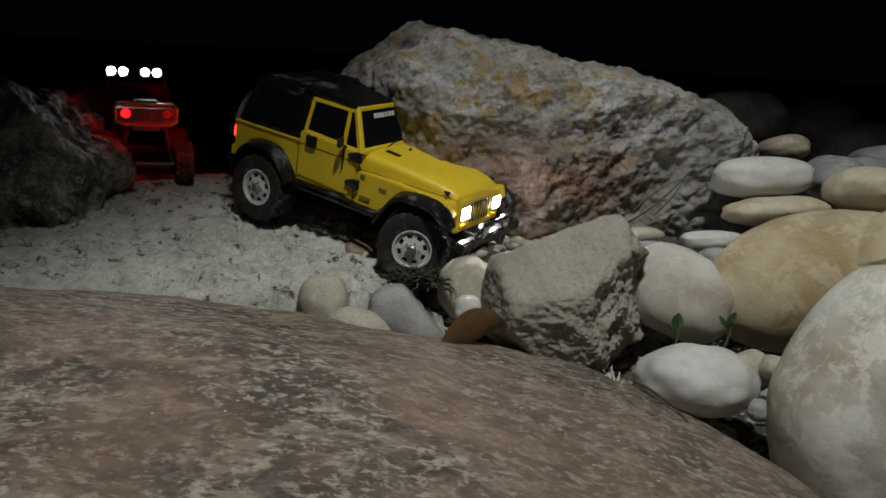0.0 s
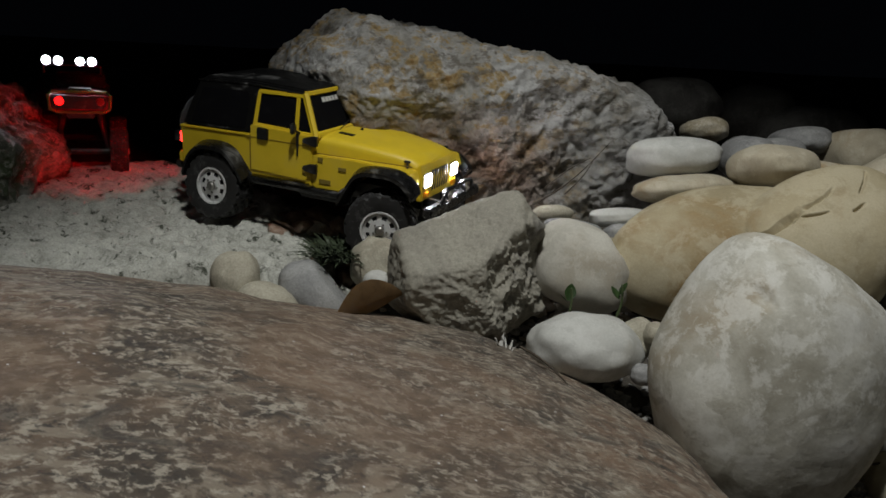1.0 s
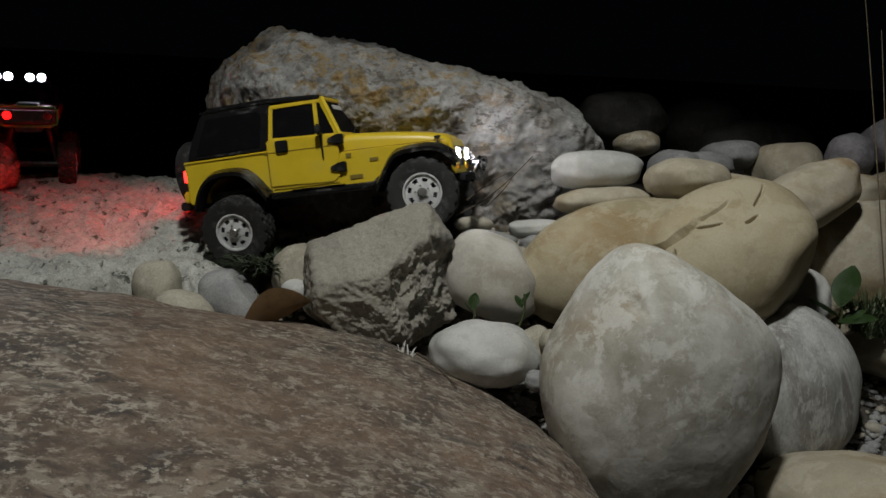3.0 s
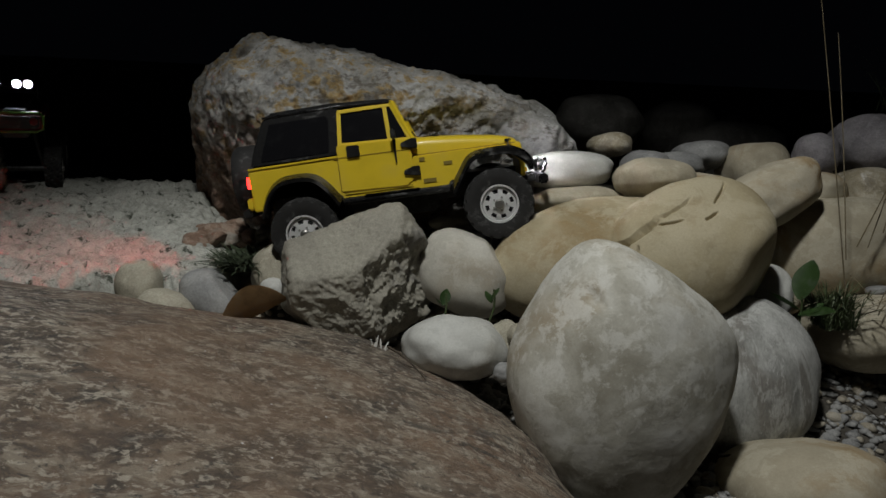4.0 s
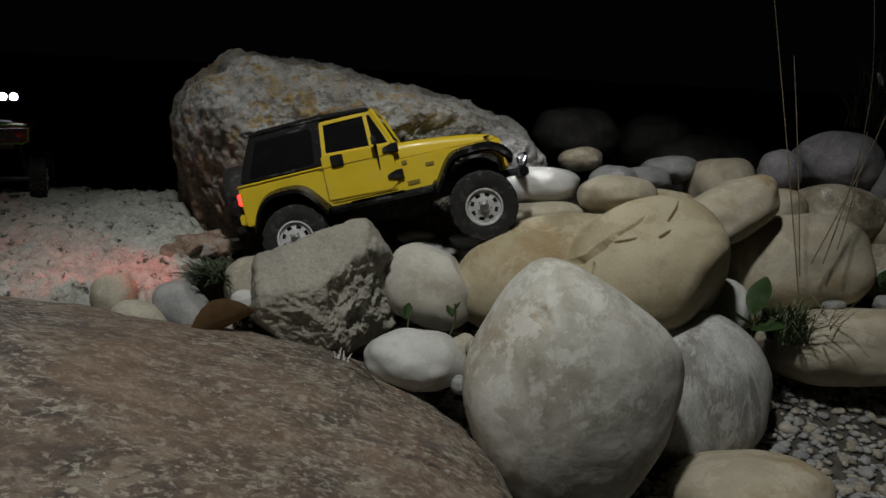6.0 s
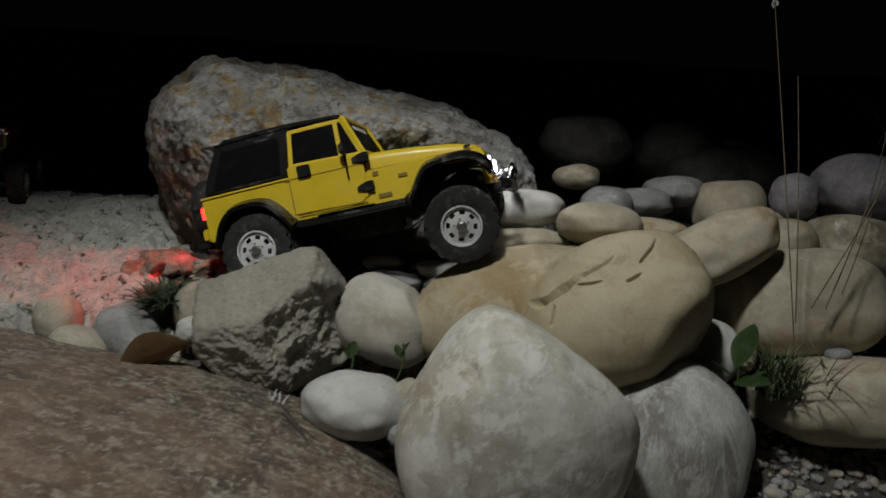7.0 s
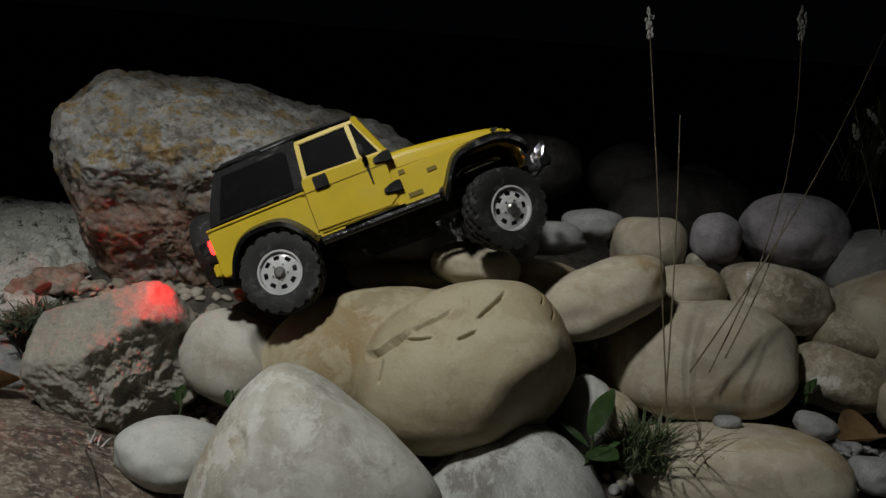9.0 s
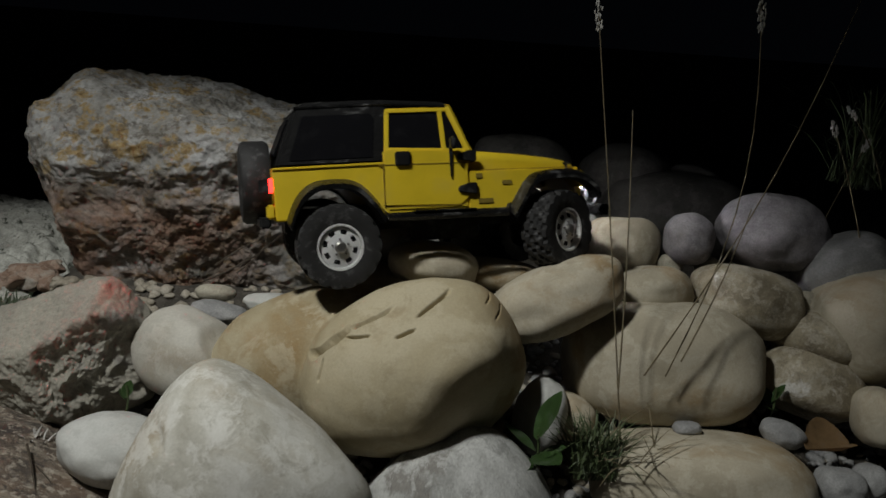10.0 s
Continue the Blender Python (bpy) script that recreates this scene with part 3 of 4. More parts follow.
for k in range(24):
    x = rng.uniform(-0.01, 0.13)
    y = rng.uniform(0.95, 1.04)
    s = rng.uniform(0.012, 0.030)
    cuts = [((rng.uniform(-1, 1), rng.uniform(-1, 1), rng.uniform(-0.6, 1)), rng.uniform(0.55, 0.8)) for _ in range(7)]
    stone_thing("broken_rock", "XS"[k % 3 == 2], (x, y, 0.165 + 0.14 * (y - 0.9) - 0.2 * max(0, x)), (s * 1.3, s, s * 0.8), (rng.uniform(-30, 30), rng.uniform(-30, 30), rng.uniform(0, 180)), k * 2.3, dict(fineness=4, power=2.6, lump=0.1, rough=0.06, chips=0.06, cuts=cuts))

# slabs of rusty rubble where the mortar meets the boulder
for k in range(22):
    x = rng.uniform(-0.08, 0.0)
    y = rng.uniform(1.03, 1.09)
    s = rng.uniform(0.010, 0.021)
    cuts = [((rng.uniform(-1, 1), rng.uniform(-1, 1), rng.uniform(-0.6, 1)), rng.uniform(0.5, 0.8)) for _ in range(7)]
    stone_thing("broken_rock", "X", (x, y, 0.197 + 0.165 * (y - 0.88) + 0.06 * min(0, x)), (s * 1.5, s, s * 0.7), (rng.uniform(-25, 25), rng.uniform(-25, 25), rng.uniform(0, 180)), k * 3.1, dict(fineness=4, power=2.8, lump=0.1, rough=0.06, chips=0.06, cuts=cuts))


# ---- ground ----
def ground_z(x, y):
    z = 0.035 + 0.46 * min(max(y - 0.62, 0), 0.42) + 0.06 * min(max(y - 1.04, 0), 4)
    z -= 0.06 * min(1, max(0, (0.02 - x) / 0.1)) * min(1, max(0, (y - 0.7) / 0.2))
    return z + 0.008 * hill(Vector((x, y, 0)), 9, 3)


def spread(a, b, n, near, gain):
    us = [2 * i / n - 1 for i in range(n + 1)]
    return [near[0] + near[1] * u + gain * (u ** 7) for u in us]


bm = bmesh.new()
xs, ys = spread(0, 0, 240, (0.4, 1.4), 60), spread(0, 0, 200, (0.8, 1.2), 60)
grid = [[bm.verts.new((x, y, ground_z(x, y))) for x in xs] for y in ys]
for j in range(len(ys) - 1):
    for i in range(len(xs) - 1):
        bm.faces.new((grid[j][i], grid[j][i + 1], grid[j + 1][i + 1], grid[j + 1][i]))
tagged(round_part("ground", bm, SOIL), "dark damp soil between the river stones", "ground", kind="structure")


def mortar_z(x, y):
    p = Vector((x, y, 0))
    edge = min(1, max(0, (0.025 - x - 0.18 * (y - 0.95) + 0.03 * hill(p, 24, 4)) / 0.075))
    front = min(1, max(0, (y - 0.865 + 0.03 * hill(p + Vector((3, 0, 0)), 22, 3)) / 0.03))
    z = 0.193 + 0.165 * (y - 0.88) - 0.30 * max(0, y - 1.3) + 0.012 * hill(p, 7, 2)
    z += 0.007 * hill(p, 45, 4) - 0.030 * max(0, noise.noise(p * 62) - 0.28) - 0.018 * max(0, noise.noise(p * 130 + Vector((5, 1, 0))) - 0.25)
    z += 0.014 * max(0, hill(p + Vector((9, 2, 0)), 40, 3) - 0.35) * min(1, max(0, (x + 0.35) / 0.2))
    return z - 0.075 * (1 - edge) ** 1.5 - 0.10 * (1 - front) ** 1.5


bm = bmesh.new()
nx, ny = 330, 190
grid = [[bm.verts.new((-1.1 + 1.15 * i / nx, 0.82 + 0.66 * j / ny, mortar_z(-1.1 + 1.15 * i / nx, 0.82 + 0.66 * j / ny))) for i in range(nx + 1)] for j in range(ny + 1)]
for j in range(ny):
    for i in range(nx):
        bm.faces.new((grid[j][i], grid[j][i + 1], grid[j + 1][i + 1], grid[j + 1][i]))
tagged(round_part("mortar_bank", bm, MORTAR), "rough pale crumbling mortar bank between the rocks", "ground", kind="structure")


def pebbles(name, count, place, sizes, material, seed, label):
    """Many small stones as one heap."""
    r = random.Random(seed)
    base = bmesh.new()
    bmesh.ops.create_icosphere(base, subdivisions=2, radius=1)
    shape, faces = np.array([v.co[:] for v in base.verts]), [[v.index for v in f.verts] for f in base.faces]
    base.free()
    verts, polys = [], []
    for _ in range(count):
        x, y = place(r)
        s = r.uniform(*sizes) * r.uniform(0.6, 1)
        m = pose(x, y, ground_z(x, y) + s * 0.15, r.uniform(-25, 25), r.uniform(-25, 25), r.uniform(0, 360)).to_3x3()
        k = np.array([1.3, 1.0, r.uniform(0.5, 0.8)]) * s
        bumps = 1 + 0.12 * np.sin(shape @ np.array([r.uniform(2, 4), r.uniform(2, 4), r.uniform(2, 4)]) + r.uniform(0, 6))
        polys += [[i + len(verts) for i in f] for f in faces]
        verts += ((shape * bumps[:, None] * k) @ np.array(m).T + np.array([x, y, ground_z(x, y) + s * 0.3])).tolist()
    me = bpy.data.meshes.new(name)
    me.from_pydata(verts, [], polys)
    me.polygons.foreach_set("use_smooth", [True] * len(polys))
    me.materials.append(material)
    return tagged(new(name, me), label, "gravel", kind="stuff")


GRAVEL = {}
for key, low, mid, high in (("grey", (0.14, 0.14, 0.14), (0.24, 0.24, 0.235), (0.34, 0.335, 0.32)), ("buff", (0.18, 0.155, 0.115), (0.28, 0.25, 0.195), (0.38, 0.35, 0.29))):
    GRAVEL[key] = stone(key + "_gravel", low, mid, high, 25, 0.4)
pebbles("gravel", 4600, lambda r: (r.uniform(0.18, 1.35), r.uniform(0.52, 1.0)), (0.003, 0.0085), GRAVEL["grey"], 3, "grey gravel and pebbles between the large stones")
pebbles("gravel", 1800, lambda r: (r.uniform(0.18, 1.35), r.uniform(0.52, 1.0)), (0.003, 0.010), GRAVEL["buff"], 4, "buff gravel and pebbles between the large stones")
pebbles("gravel", 700, lambda r: (r.uniform(-0.05, 0.55), r.uniform(0.80, 1.05)), (0.004, 0.012), GRAVEL["buff"], 6, "buff gravel along the boulder's foot")


# ---- the toy jeep ----
def wheel(parent, side, x, z):
    """A knobbly tyre on a white eight-hole rim; side -1 is the right."""
    hub = new("wheel")
    hub.parent = parent
    bm = bmesh.new()
    side_wall = [(-0.017, 0.026), (-0.0188, 0.034), (-0.0185, 0.0415)]
    tread = [(-0.0180, 0), (-0.0125, 0), (-0.0120, 1), (-0.0065, 1), (-0.0055, 2), (-0.0005, 2), (0.0005, 3), (0.0055, 3), (0.0065, 4), (0.0120, 4), (0.0125, 5), (0.0180, 5)]
    n, rings = 108, []
    for y, r in side_wall + tread + [(-y, r) for y, r in side_wall[::-1]]:
        ring = []
        for k in range(n):
            rad = r
            if isinstance(r, int):
                rad = 0.0455 + (0.0026 if (k + (0, 2, 4, 1, 3, 5)[r]) % 6 < 4 else 0)
                rad -= 0.0012 * (abs(y) / 0.018) ** 4
            a = 2 * math.pi * k / n
            ring.append(bm.verts.new((math.cos(a) * rad, y, math.sin(a) * rad)))
        rings.append(ring)
    for ra, rb in zip(rings, rings[1:]):
        for k in range(n):
            bm.faces.new((ra[k], ra[(k + 1) % n], rb[(k + 1) % n], rb[k]))
    tyre = part("tyre", bm, RUBBER, hub, "knobbly black rubber tyre, dusty")
    s = side
    bm = lathe([(s * 0.014, 0.0268), (s * 0.0175, 0.0262), (s * 0.0175, 0.0240), (s * 0.010, 0.0222)], 40)
    bmesh.ops.solidify(bm, geom=bm.faces[:], thickness=0.001)
    rim = part("rim", bm, RIM, hub, "white painted steel rim")
    # dish with eight openings
    bm = bmesh.new()
    steps, rings = 48, []
    for r, y in ((0.0065, 0.0168), (0.0112, 0.0158), (0.0148, 0.0152), (0.0196, 0.0142), (0.0236, 0.0128)):
        rings.append([bm.verts.new((math.cos(2 * math.pi * k / steps) * r, s * y, math.sin(2 * math.pi * k / steps) * r)) for k in range(steps)])
    for n, (ra, rb) in enumerate(zip(rings, rings[1:])):
        for k in range(steps):
            if n == 2 and k % 6 in (1, 2, 3):
                continue
            j = (k + 1) % steps
            bm.faces.new((ra[k], ra[j], rb[j], rb[k]))
    bmesh.ops.solidify(bm, geom=bm.faces[:], thickness=0.0012)
    part("dish", bm, RIM, hub, "white rim dish with eight openings")
    part("brake_drum", lathe([(s * 0.004, 0.0005), (s * 0.004, 0.0225), (-s * 0.012, 0.0225)], 24), BLACK, hub)
    part("hub_cap", lathe([(s * 0.013, 0.0072), (s * 0.0200, 0.0062), (s * 0.0215, 0.0045), (s * 0.0215, 0.0003)], 16), STEEL, hub, "dull steel hub")
    for k in range(5):
        a = 2 * math.pi * k / 5
        bolt = part("bolt", lathe([(s * 0.0150, 0.0013), (s * 0.0178, 0.0013), (s * 0.0178, 0.0001)], 6), STEEL, hub)
        bolt.location = (math.cos(a) * 0.0092, 0, math.sin(a) * 0.0092)
    hub.location, hub.scale = (x, side * 0.075, z), (0.93, 0.95, 0.93)
    return hub


def flare(parent, side, arch, name="fender_flare"):
    """A black moulded lip along a wheel arch."""
    for _ in range(2):
        cut = [q for a, b in zip(arch, arch[1:]) for q in ((0.75 * a[0] + 0.25 * b[0], 0.75 * a[1] + 0.25 * b[1]), (0.25 * a[0] + 0.75 * b[0], 0.25 * a[1] + 0.75 * b[1]))]
        arch = [arch[0]] + cut + [arch[-1]]
    outer = arch
    cx, cz = sum(p[0] for p in arch) / len(arch), 0.03
    inner = [(x + (cx - x) * 0.10, z - 0.0065) for x, z in arch]
    lip = [(x + (x - cx) * 0.05, z + 0.004) for x, z in arch]
    y0, y1 = side * 0.0715, side * 0.092
    bm = bmesh.new()
    loops = []
    for (xa, za), (xb, zb), (xc, zc) in zip(outer, inner, lip):
        loops.append([bm.verts.new(p) for p in ((xc, y0, zc), (xc, side * 0.078, zc), (xa, y1, za - 0.001), (xa * 0.97 + cx * 0.03, y1, za - 0.006), (xb, side * 0.084, zb), (xb, y0, zb))])
    for a, b in zip(loops, loops[1:]):
        for k in range(6):
            bm.faces.new((a[k], a[(k + 1) % 6], b[(k + 1) % 6], b[k]))
    bm.faces.new(loops[0])
    bm.faces.new(loops[-1][::-1])
    return part(name, bm, SCUFFED, parent, "scuffed black plastic flare")


REAR_ARCH = [(-0.160, 0.030), (-0.152, 0.052), (-0.140, 0.066), (-0.125, 0.072), (-0.098, 0.072), (-0.084, 0.066), (-0.070, 0.050), (-0.060, 0.034)]
FRONT_ARCH = [(0.082, 0.030), (0.094, 0.050), (0.104, 0.066), (0.116, 0.073), (0.150, 0.075), (0.168, 0.071), (0.182, 0.060), (0.186, 0.050)]


def lean(co):
    """Cab sides lean in towards the roof."""
    return Vector((co.x, co.y * (1 - 0.16 * max(0, co.z - 0.09) / 0.065), co.z))


def toy_jeep():
    jeep = new("toy_jeep")
    tagged(jeep, "yellow radio-controlled toy jeep with black hardtop, lights on", "toy car")
    # tub with the rear arches open
    outline = [(-0.172, 0.034), (-0.174, 0.088), (-0.058, 0.0905), (0.036, 0.0925), (0.036, 0.036), (-0.066, 0.036), (-0.076, 0.050), (-0.088, 0.063), (-0.100, 0.068), (-0.124, 0.068), (-0.138, 0.062), (-0.148, 0.050), (-0.155, 0.034)]
    tub = part("tub", slab(outline, -0.0735, 0.0735, 0.0014), YELLOW, jeep, "yellow painted tub, slightly scratched")
    part("tub_rail", slab([(-0.174, 0.0865), (-0.174, 0.0895), (-0.058, 0.092), (-0.058, 0.089)], -0.0752, 0.0752, 0.0008), YELLOW, tub)
    # fenders, cowl and hood
    fender = [(0.036, 0.036), (0.036, 0.079), (0.100, 0.080), (0.172, 0.0755), (0.178, 0.060), (0.172, 0.056), (0.160, 0.068), (0.116, 0.069), (0.104, 0.062), (0.094, 0.048), (0.086, 0.036)]
    for s in (-1, 1):
        part("front_fender", slab(fender, s * 0.0735, s * 0.040, 0.0014), YELLOW, jeep)
        flare(jeep, s, REAR_ARCH)
        flare(jeep, s, FRONT_ARCH)
    bm = bmesh.new()
    rings = []
    for x, w, zt in ((0.0365, 0.0665, 0.1015), (0.060, 0.0655, 0.1010), (0.100, 0.0610, 0.0975), (0.140, 0.0555, 0.0925), (0.160, 0.0525, 0.0885), (0.170, 0.0510, 0.0845), (0.1745, 0.0500, 0.0785)):
        ring = []
        for u, h in ((-1, 0.077), (-1, zt - 0.010), (-0.985, zt - 0.006), (-0.94, zt - 0.0025), (-0.85, zt - 0.0006), (-0.45, zt + 0.0012), (0, zt + 0.0016)):
            ring.append((u * w, min(h, zt + 0.002)))
        ring += [(-y, z) for y, z in ring[-2::-1]]
        rings.append([bm.verts.new((x, y, z)) for y, z in ring])
    for a, b in zip(rings, rings[1:]):
        for k in range(len(a) - 1):
            bm.faces.new((a[k], a[k + 1], b[k + 1], b[k]))
    bm.faces.new(rings[0])
    bm.faces.new(rings[-1][::-1])
    hood = part("hood", bm, YELLOW, jeep, "glossy yellow hood")
    for s in (-1, 1):
        latch = part("hood_latch", box(0.160, s * 0.0548, 0.0785, 0.0028, 0.003, 0.013, 0.0008), BLACK, hood, "black rubber latch")
        box_bar = box(0.160, s * 0.0552, 0.0845, 0.0085, 0.0035, 0.0030, 0.0008)
        part("latch_bar", box_bar, BLACK, hood)
        part("hood_seam", box(0.104, s * 0.0645, 0.0800, 0.130, 0.0012, 0.0012, 0, None, Matrix.Rotation(radians(s * -4.5), 4, "Z")), SEAM, hood)
        part("vent", slab([(0.052, 0.1022), (0.052, 0.1032), (0.072, 0.1018), (0.072, 0.1008)], s * 0.030, s * 0.038), BLACK, hood)
    part("cowl", box(0.0355, 0, 0.0960, 0.010, 0.144, 0.0115, 0.003), YELLOW, jeep)
    part("washer", lathe([(0, 0.0008), (0.0025, 0.0024), (0.004, 0.001)], 8, "X"), BLACK, jeep).location = (0.062, 0.0, 0.1030)
    # grille, lamps, bumper
    grille = part("grille", slab([(0.172, 0.036), (0.172, 0.080), (0.1755, 0.081), (0.1795, 0.062), (0.1785, 0.036)], -0.052, 0.052, 0.0012), YELLOW, jeep, "yellow slotted grille")
    for k in range(7):
        part("slot", box(0.1785, -0.021 + 0.007 * k, 0.058, 0.0028, 0.0034, 0.026, 0.0008), BLACK, grille)
    for s in (-1, 1):
        part("lamp_bezel", box(0.1792, s * 0.0385, 0.061, 0.004, 0.022, 0.019, 0.0015), CHROME, grille)
        part("headlight", box(0.1812, s * 0.0385, 0.061, 0.003, 0.0175, 0.0150, 0.0012), HEAD, grille, "bright white headlight, lit")
        part("indicator", box(0.1800, s * 0.0395, 0.0435, 0.003, 0.014, 0.006, 0.0008), AMBER, grille, "amber indicator lens")
    bumper = part("front_bumper", box(0.1985, 0, 0.0300, 0.012, 0.150, 0.0125, 0.002), SCUFFED, jeep, "scuffed black front bumper")
    part("bull_bar", tube([(0.200, -0.040, 0.033), (0.207, -0.040, 0.048), (0.207, -0.034, 0.053), (0.207, 0.034, 0.053), (0.207, 0.040, 0.048), (0.200, 0.040, 0.033)], 0.0026), SCUFFED, bumper, "black bull bar")
    for s in (-1, 1):
        fog = part("fog_light", lathe([(0.197, 0.0005), (0.198, 0.006), (0.204, 0.0088), (0.207, 0.0088)], 20, "X"), BLACK, bumper, "round black fog light")
        fog.location = (0, s * 0.026, 0.046)
        lens = part("lens", lathe([(0.2072, 0.0085), (0.2085, 0.006), (0.209, 0.0003)], 20, "X"), CHROME, bumper)
        lens.location = (0, s * 0.026, 0.046)
        part("bumper_mount", box(0.184, s * 0.030, 0.031, 0.022, 0.008, 0.010, 0.001), BLACK, bumper)
    # doors with open window frames
    for s in (-1, 1):
        door = part("door", slab([(-0.058, 0.045), (-0.058, 0.1035), (-0.050, 0.105), (0.036, 0.1015), (0.036, 0.050), (0.026, 0.043)], s * 0.0752, s * 0.060, 0.0012), YELLOW, jeep, "yellow door with black handle and hinges")
        frame_bars = bmesh.new()
        for a, b in (((-0.0535, 0.103), (-0.050, 0.1465)), ((-0.052, 0.1462), (0.0165, 0.1475)), ((0.0105, 0.102), (0.0085, 0.147)), ((0.037, 0.100), (0.0165, 0.1485)), ((-0.054, 0.1045), (0.036, 0.1015))):
            d = Vector((b[0] - a[0], 0, b[1] - a[1]))
            n = Vector((-d.z, 0, d.x)).normalized() * 0.0026
            slab([(a[0] + n.x, a[1] + n.z), (b[0] + n.x, b[1] + n.z), (b[0] - n.x, b[1] - n.z), (a[0] - n.x, a[1] - n.z)], s * 0.0745, s * 0.0690, 0.0008, frame_bars, lean)
        part("window_frame", frame_bars, YELLOW, door)
        part("window_pane", slab([(-0.052, 0.104), (-0.049, 0.1465), (0.010, 0.147), (0.011, 0.102)], s * 0.0722, s * 0.0700, 0, None, lean), PANE, door, "dark smoked side window")
        part("vent_pane", slab([(0.011, 0.102), (0.010, 0.147), (0.0155, 0.147), (0.0355, 0.101)], s * 0.0722, s * 0.0700, 0, None, lean), PANE, door)
        part("door_handle", box(-0.0372, s * 0.0765, 0.0950, 0.0165, 0.005, 0.0150, 0.0012), BLACK, door, "black door handle")
        for z in (0.0955, 0.0605):
            part("hinge", slab([(0.0235, z - 0.003), (0.0235, z + 0.002), (0.036, z + 0.0065), (0.0445, z + 0.0065), (0.0445, z - 0.0065), (0.036, z - 0.0055)], s * 0.0735, s * 0.0785, 0.001), BLACK, door, "black wedge-shaped hinge")
        for z, name in ((0.0435, "door_seam"), (0.0888, "belt_crease")):
            part(name, box(-0.011, s * 0.0754, z, 0.088 if z < 0.08 else 0.104, 0.0008, 0.0009), SEAM, door)
        part("door_seam", box(-0.0582, s * 0.0750, 0.068, 0.0009, 0.0012, 0.046), SEAM, door)
        part("mirror_arm", tube([(0.0165, s * 0.074, 0.103), (0.0165, s * 0.082, 0.1065)], 0.0018), BLACK, door)
        part("mirror", box(0.0160, s * 0.086, 0.1100, 0.006, 0.010, 0.0135, 0.002), BLACK, door, "small black side mirror")
        part("strap", slab([(0.0150, 0.074), (0.0142, 0.104), (0.0180, 0.104), (0.0168, 0.074)], s * 0.0762, s * 0.0775), BLACK, door)
        step = part("side_step", tube([(-0.062, s * 0.070, 0.040), (-0.056, s * 0.079, 0.0335), (0.078, s * 0.079, 0.0335), (0.084, s * 0.070, 0.040)], 0.0048, 10), SCUFFED, jeep, "scuffed black side step")
        part("tread_plate", box(0.006, s * 0.0800, 0.0385, 0.070, 0.010, 0.0018, 0.0006), SCUFFED, step)
        part("badge", box(0.0551, s * 0.0742, 0.0465, 0.0165, 0.0010, 0.0050), BADGE, jeep)
        part("badge", box(0.0802, s * 0.0742, 0.0658, 0.0110, 0.0010, 0.0042), BADGE, jeep)
        part("badge", box(0.0480, s * 0.0742, 0.0740, 0.0070, 0.0010, 0.0050), BADGE, jeep)
        part("tail_light", box(-0.1758, s * 0.0665, 0.0715, 0.0060, 0.0085, 0.0150, 0.0012), TAIL, jeep, "red tail light, lit")
        aim = Matrix.Translation((-0.1793, s * 0.0665, 0.0715)) @ Matrix.Rotation(radians(-4), 4, "Z")
        part("tail_bulb", box(0, 0, 0, 0.0008, 0.0030, 0.0060), BULB, jeep, "glaring red bulb face").matrix_local = aim
        # added plates around the bulb block its sideways red light
        blocker_bm = bmesh.new()
        for g in (-1, 1):
            box(-0.0034, g * 0.0040, 0, 0.0100, 0.0010, 0.0130, 0, blocker_bm)
            box(-0.0034, 0, g * 0.0060, 0.0100, 0.0082, 0.0010, 0, blocker_bm)
        part("lamp_hood", blocker_bm, BLACK, jeep, "added black plates that narrow the red beam").matrix_local = aim
        part("bumperette", box(-0.1765, s * 0.0620, 0.0445, 0.009, 0.020, 0.015, 0.002), YELLOW, jeep)
    # windscreen
    frame_bars = bmesh.new()
    low, high = Vector((0.0385, 0, 0.1000)), Vector((0.0175, 0, 0.1505))
    for a, b, r in (((-0.0690, 0), (-0.0610, 1), 0), ((0.0690, 0), (0.0610, 1), 0)):
        pa, pb = low.lerp(high, a[1]) + Vector((0, a[0], 0)), low.lerp(high, b[1]) + Vector((0, b[0], 0))
        tube([pa, pb], 0.0042, 6, frame_bars)
    tube([low + Vector((0, -0.069, 0.001)), low + Vector((0, 0.069, 0.001))], 0.0048, 6, frame_bars)
    tube([high + Vector((0, -0.061, -0.001)), high + Vector((0, 0.061, -0.001))], 0.0040, 6, frame_bars)
    screen = part("windscreen_frame", frame_bars, YELLOW, jeep)
    bm = bmesh.new()
    q = [low + Vector((0.0008, -0.068, 0)), low + Vector((0.0008, 0.068, 0)), high + Vector((0.0008, 0.060, 0)), high + Vector((0.0008, -0.060, 0))]
    front = [bm.verts.new(p) for p in q]
    back = [bm.verts.new(p - Vector((0.003, 0, 0.001))) for p in q]
    bm.faces.new(front)
    bm.faces.new(back[::-1])
    for k in range(4):
        bm.faces.new((front[k], back[k], back[(k + 1) % 4], front[(k + 1) % 4]))
    part("windscreen", bm, PANE, screen, "dark smoked windscreen")
    up = (high - low).normalized()
    tilt = Matrix.Rotation(math.atan2(up.x, up.z), 4, "Y")
    for k, w in enumerate((0.006, 0.006, 0.007, 0.005, 0.006, 0.006, 0.005, 0.006, 0.006)):
        c = low.lerp(high, 0.80) + Vector((0.0016, -0.030 + 0.0075 * k, 0))
        part("banner_bar", box(c.x, c.y, c.z, 0.0006, w, 0.0062, 0, None, tilt), BANNER, screen)
    part("wiper", tube([low + Vector((0.004, -0.02, 0.003)), low.lerp(high, 0.25) + Vector((0.003, 0.02, 0))], 0.0008, 5), BLACK, screen)
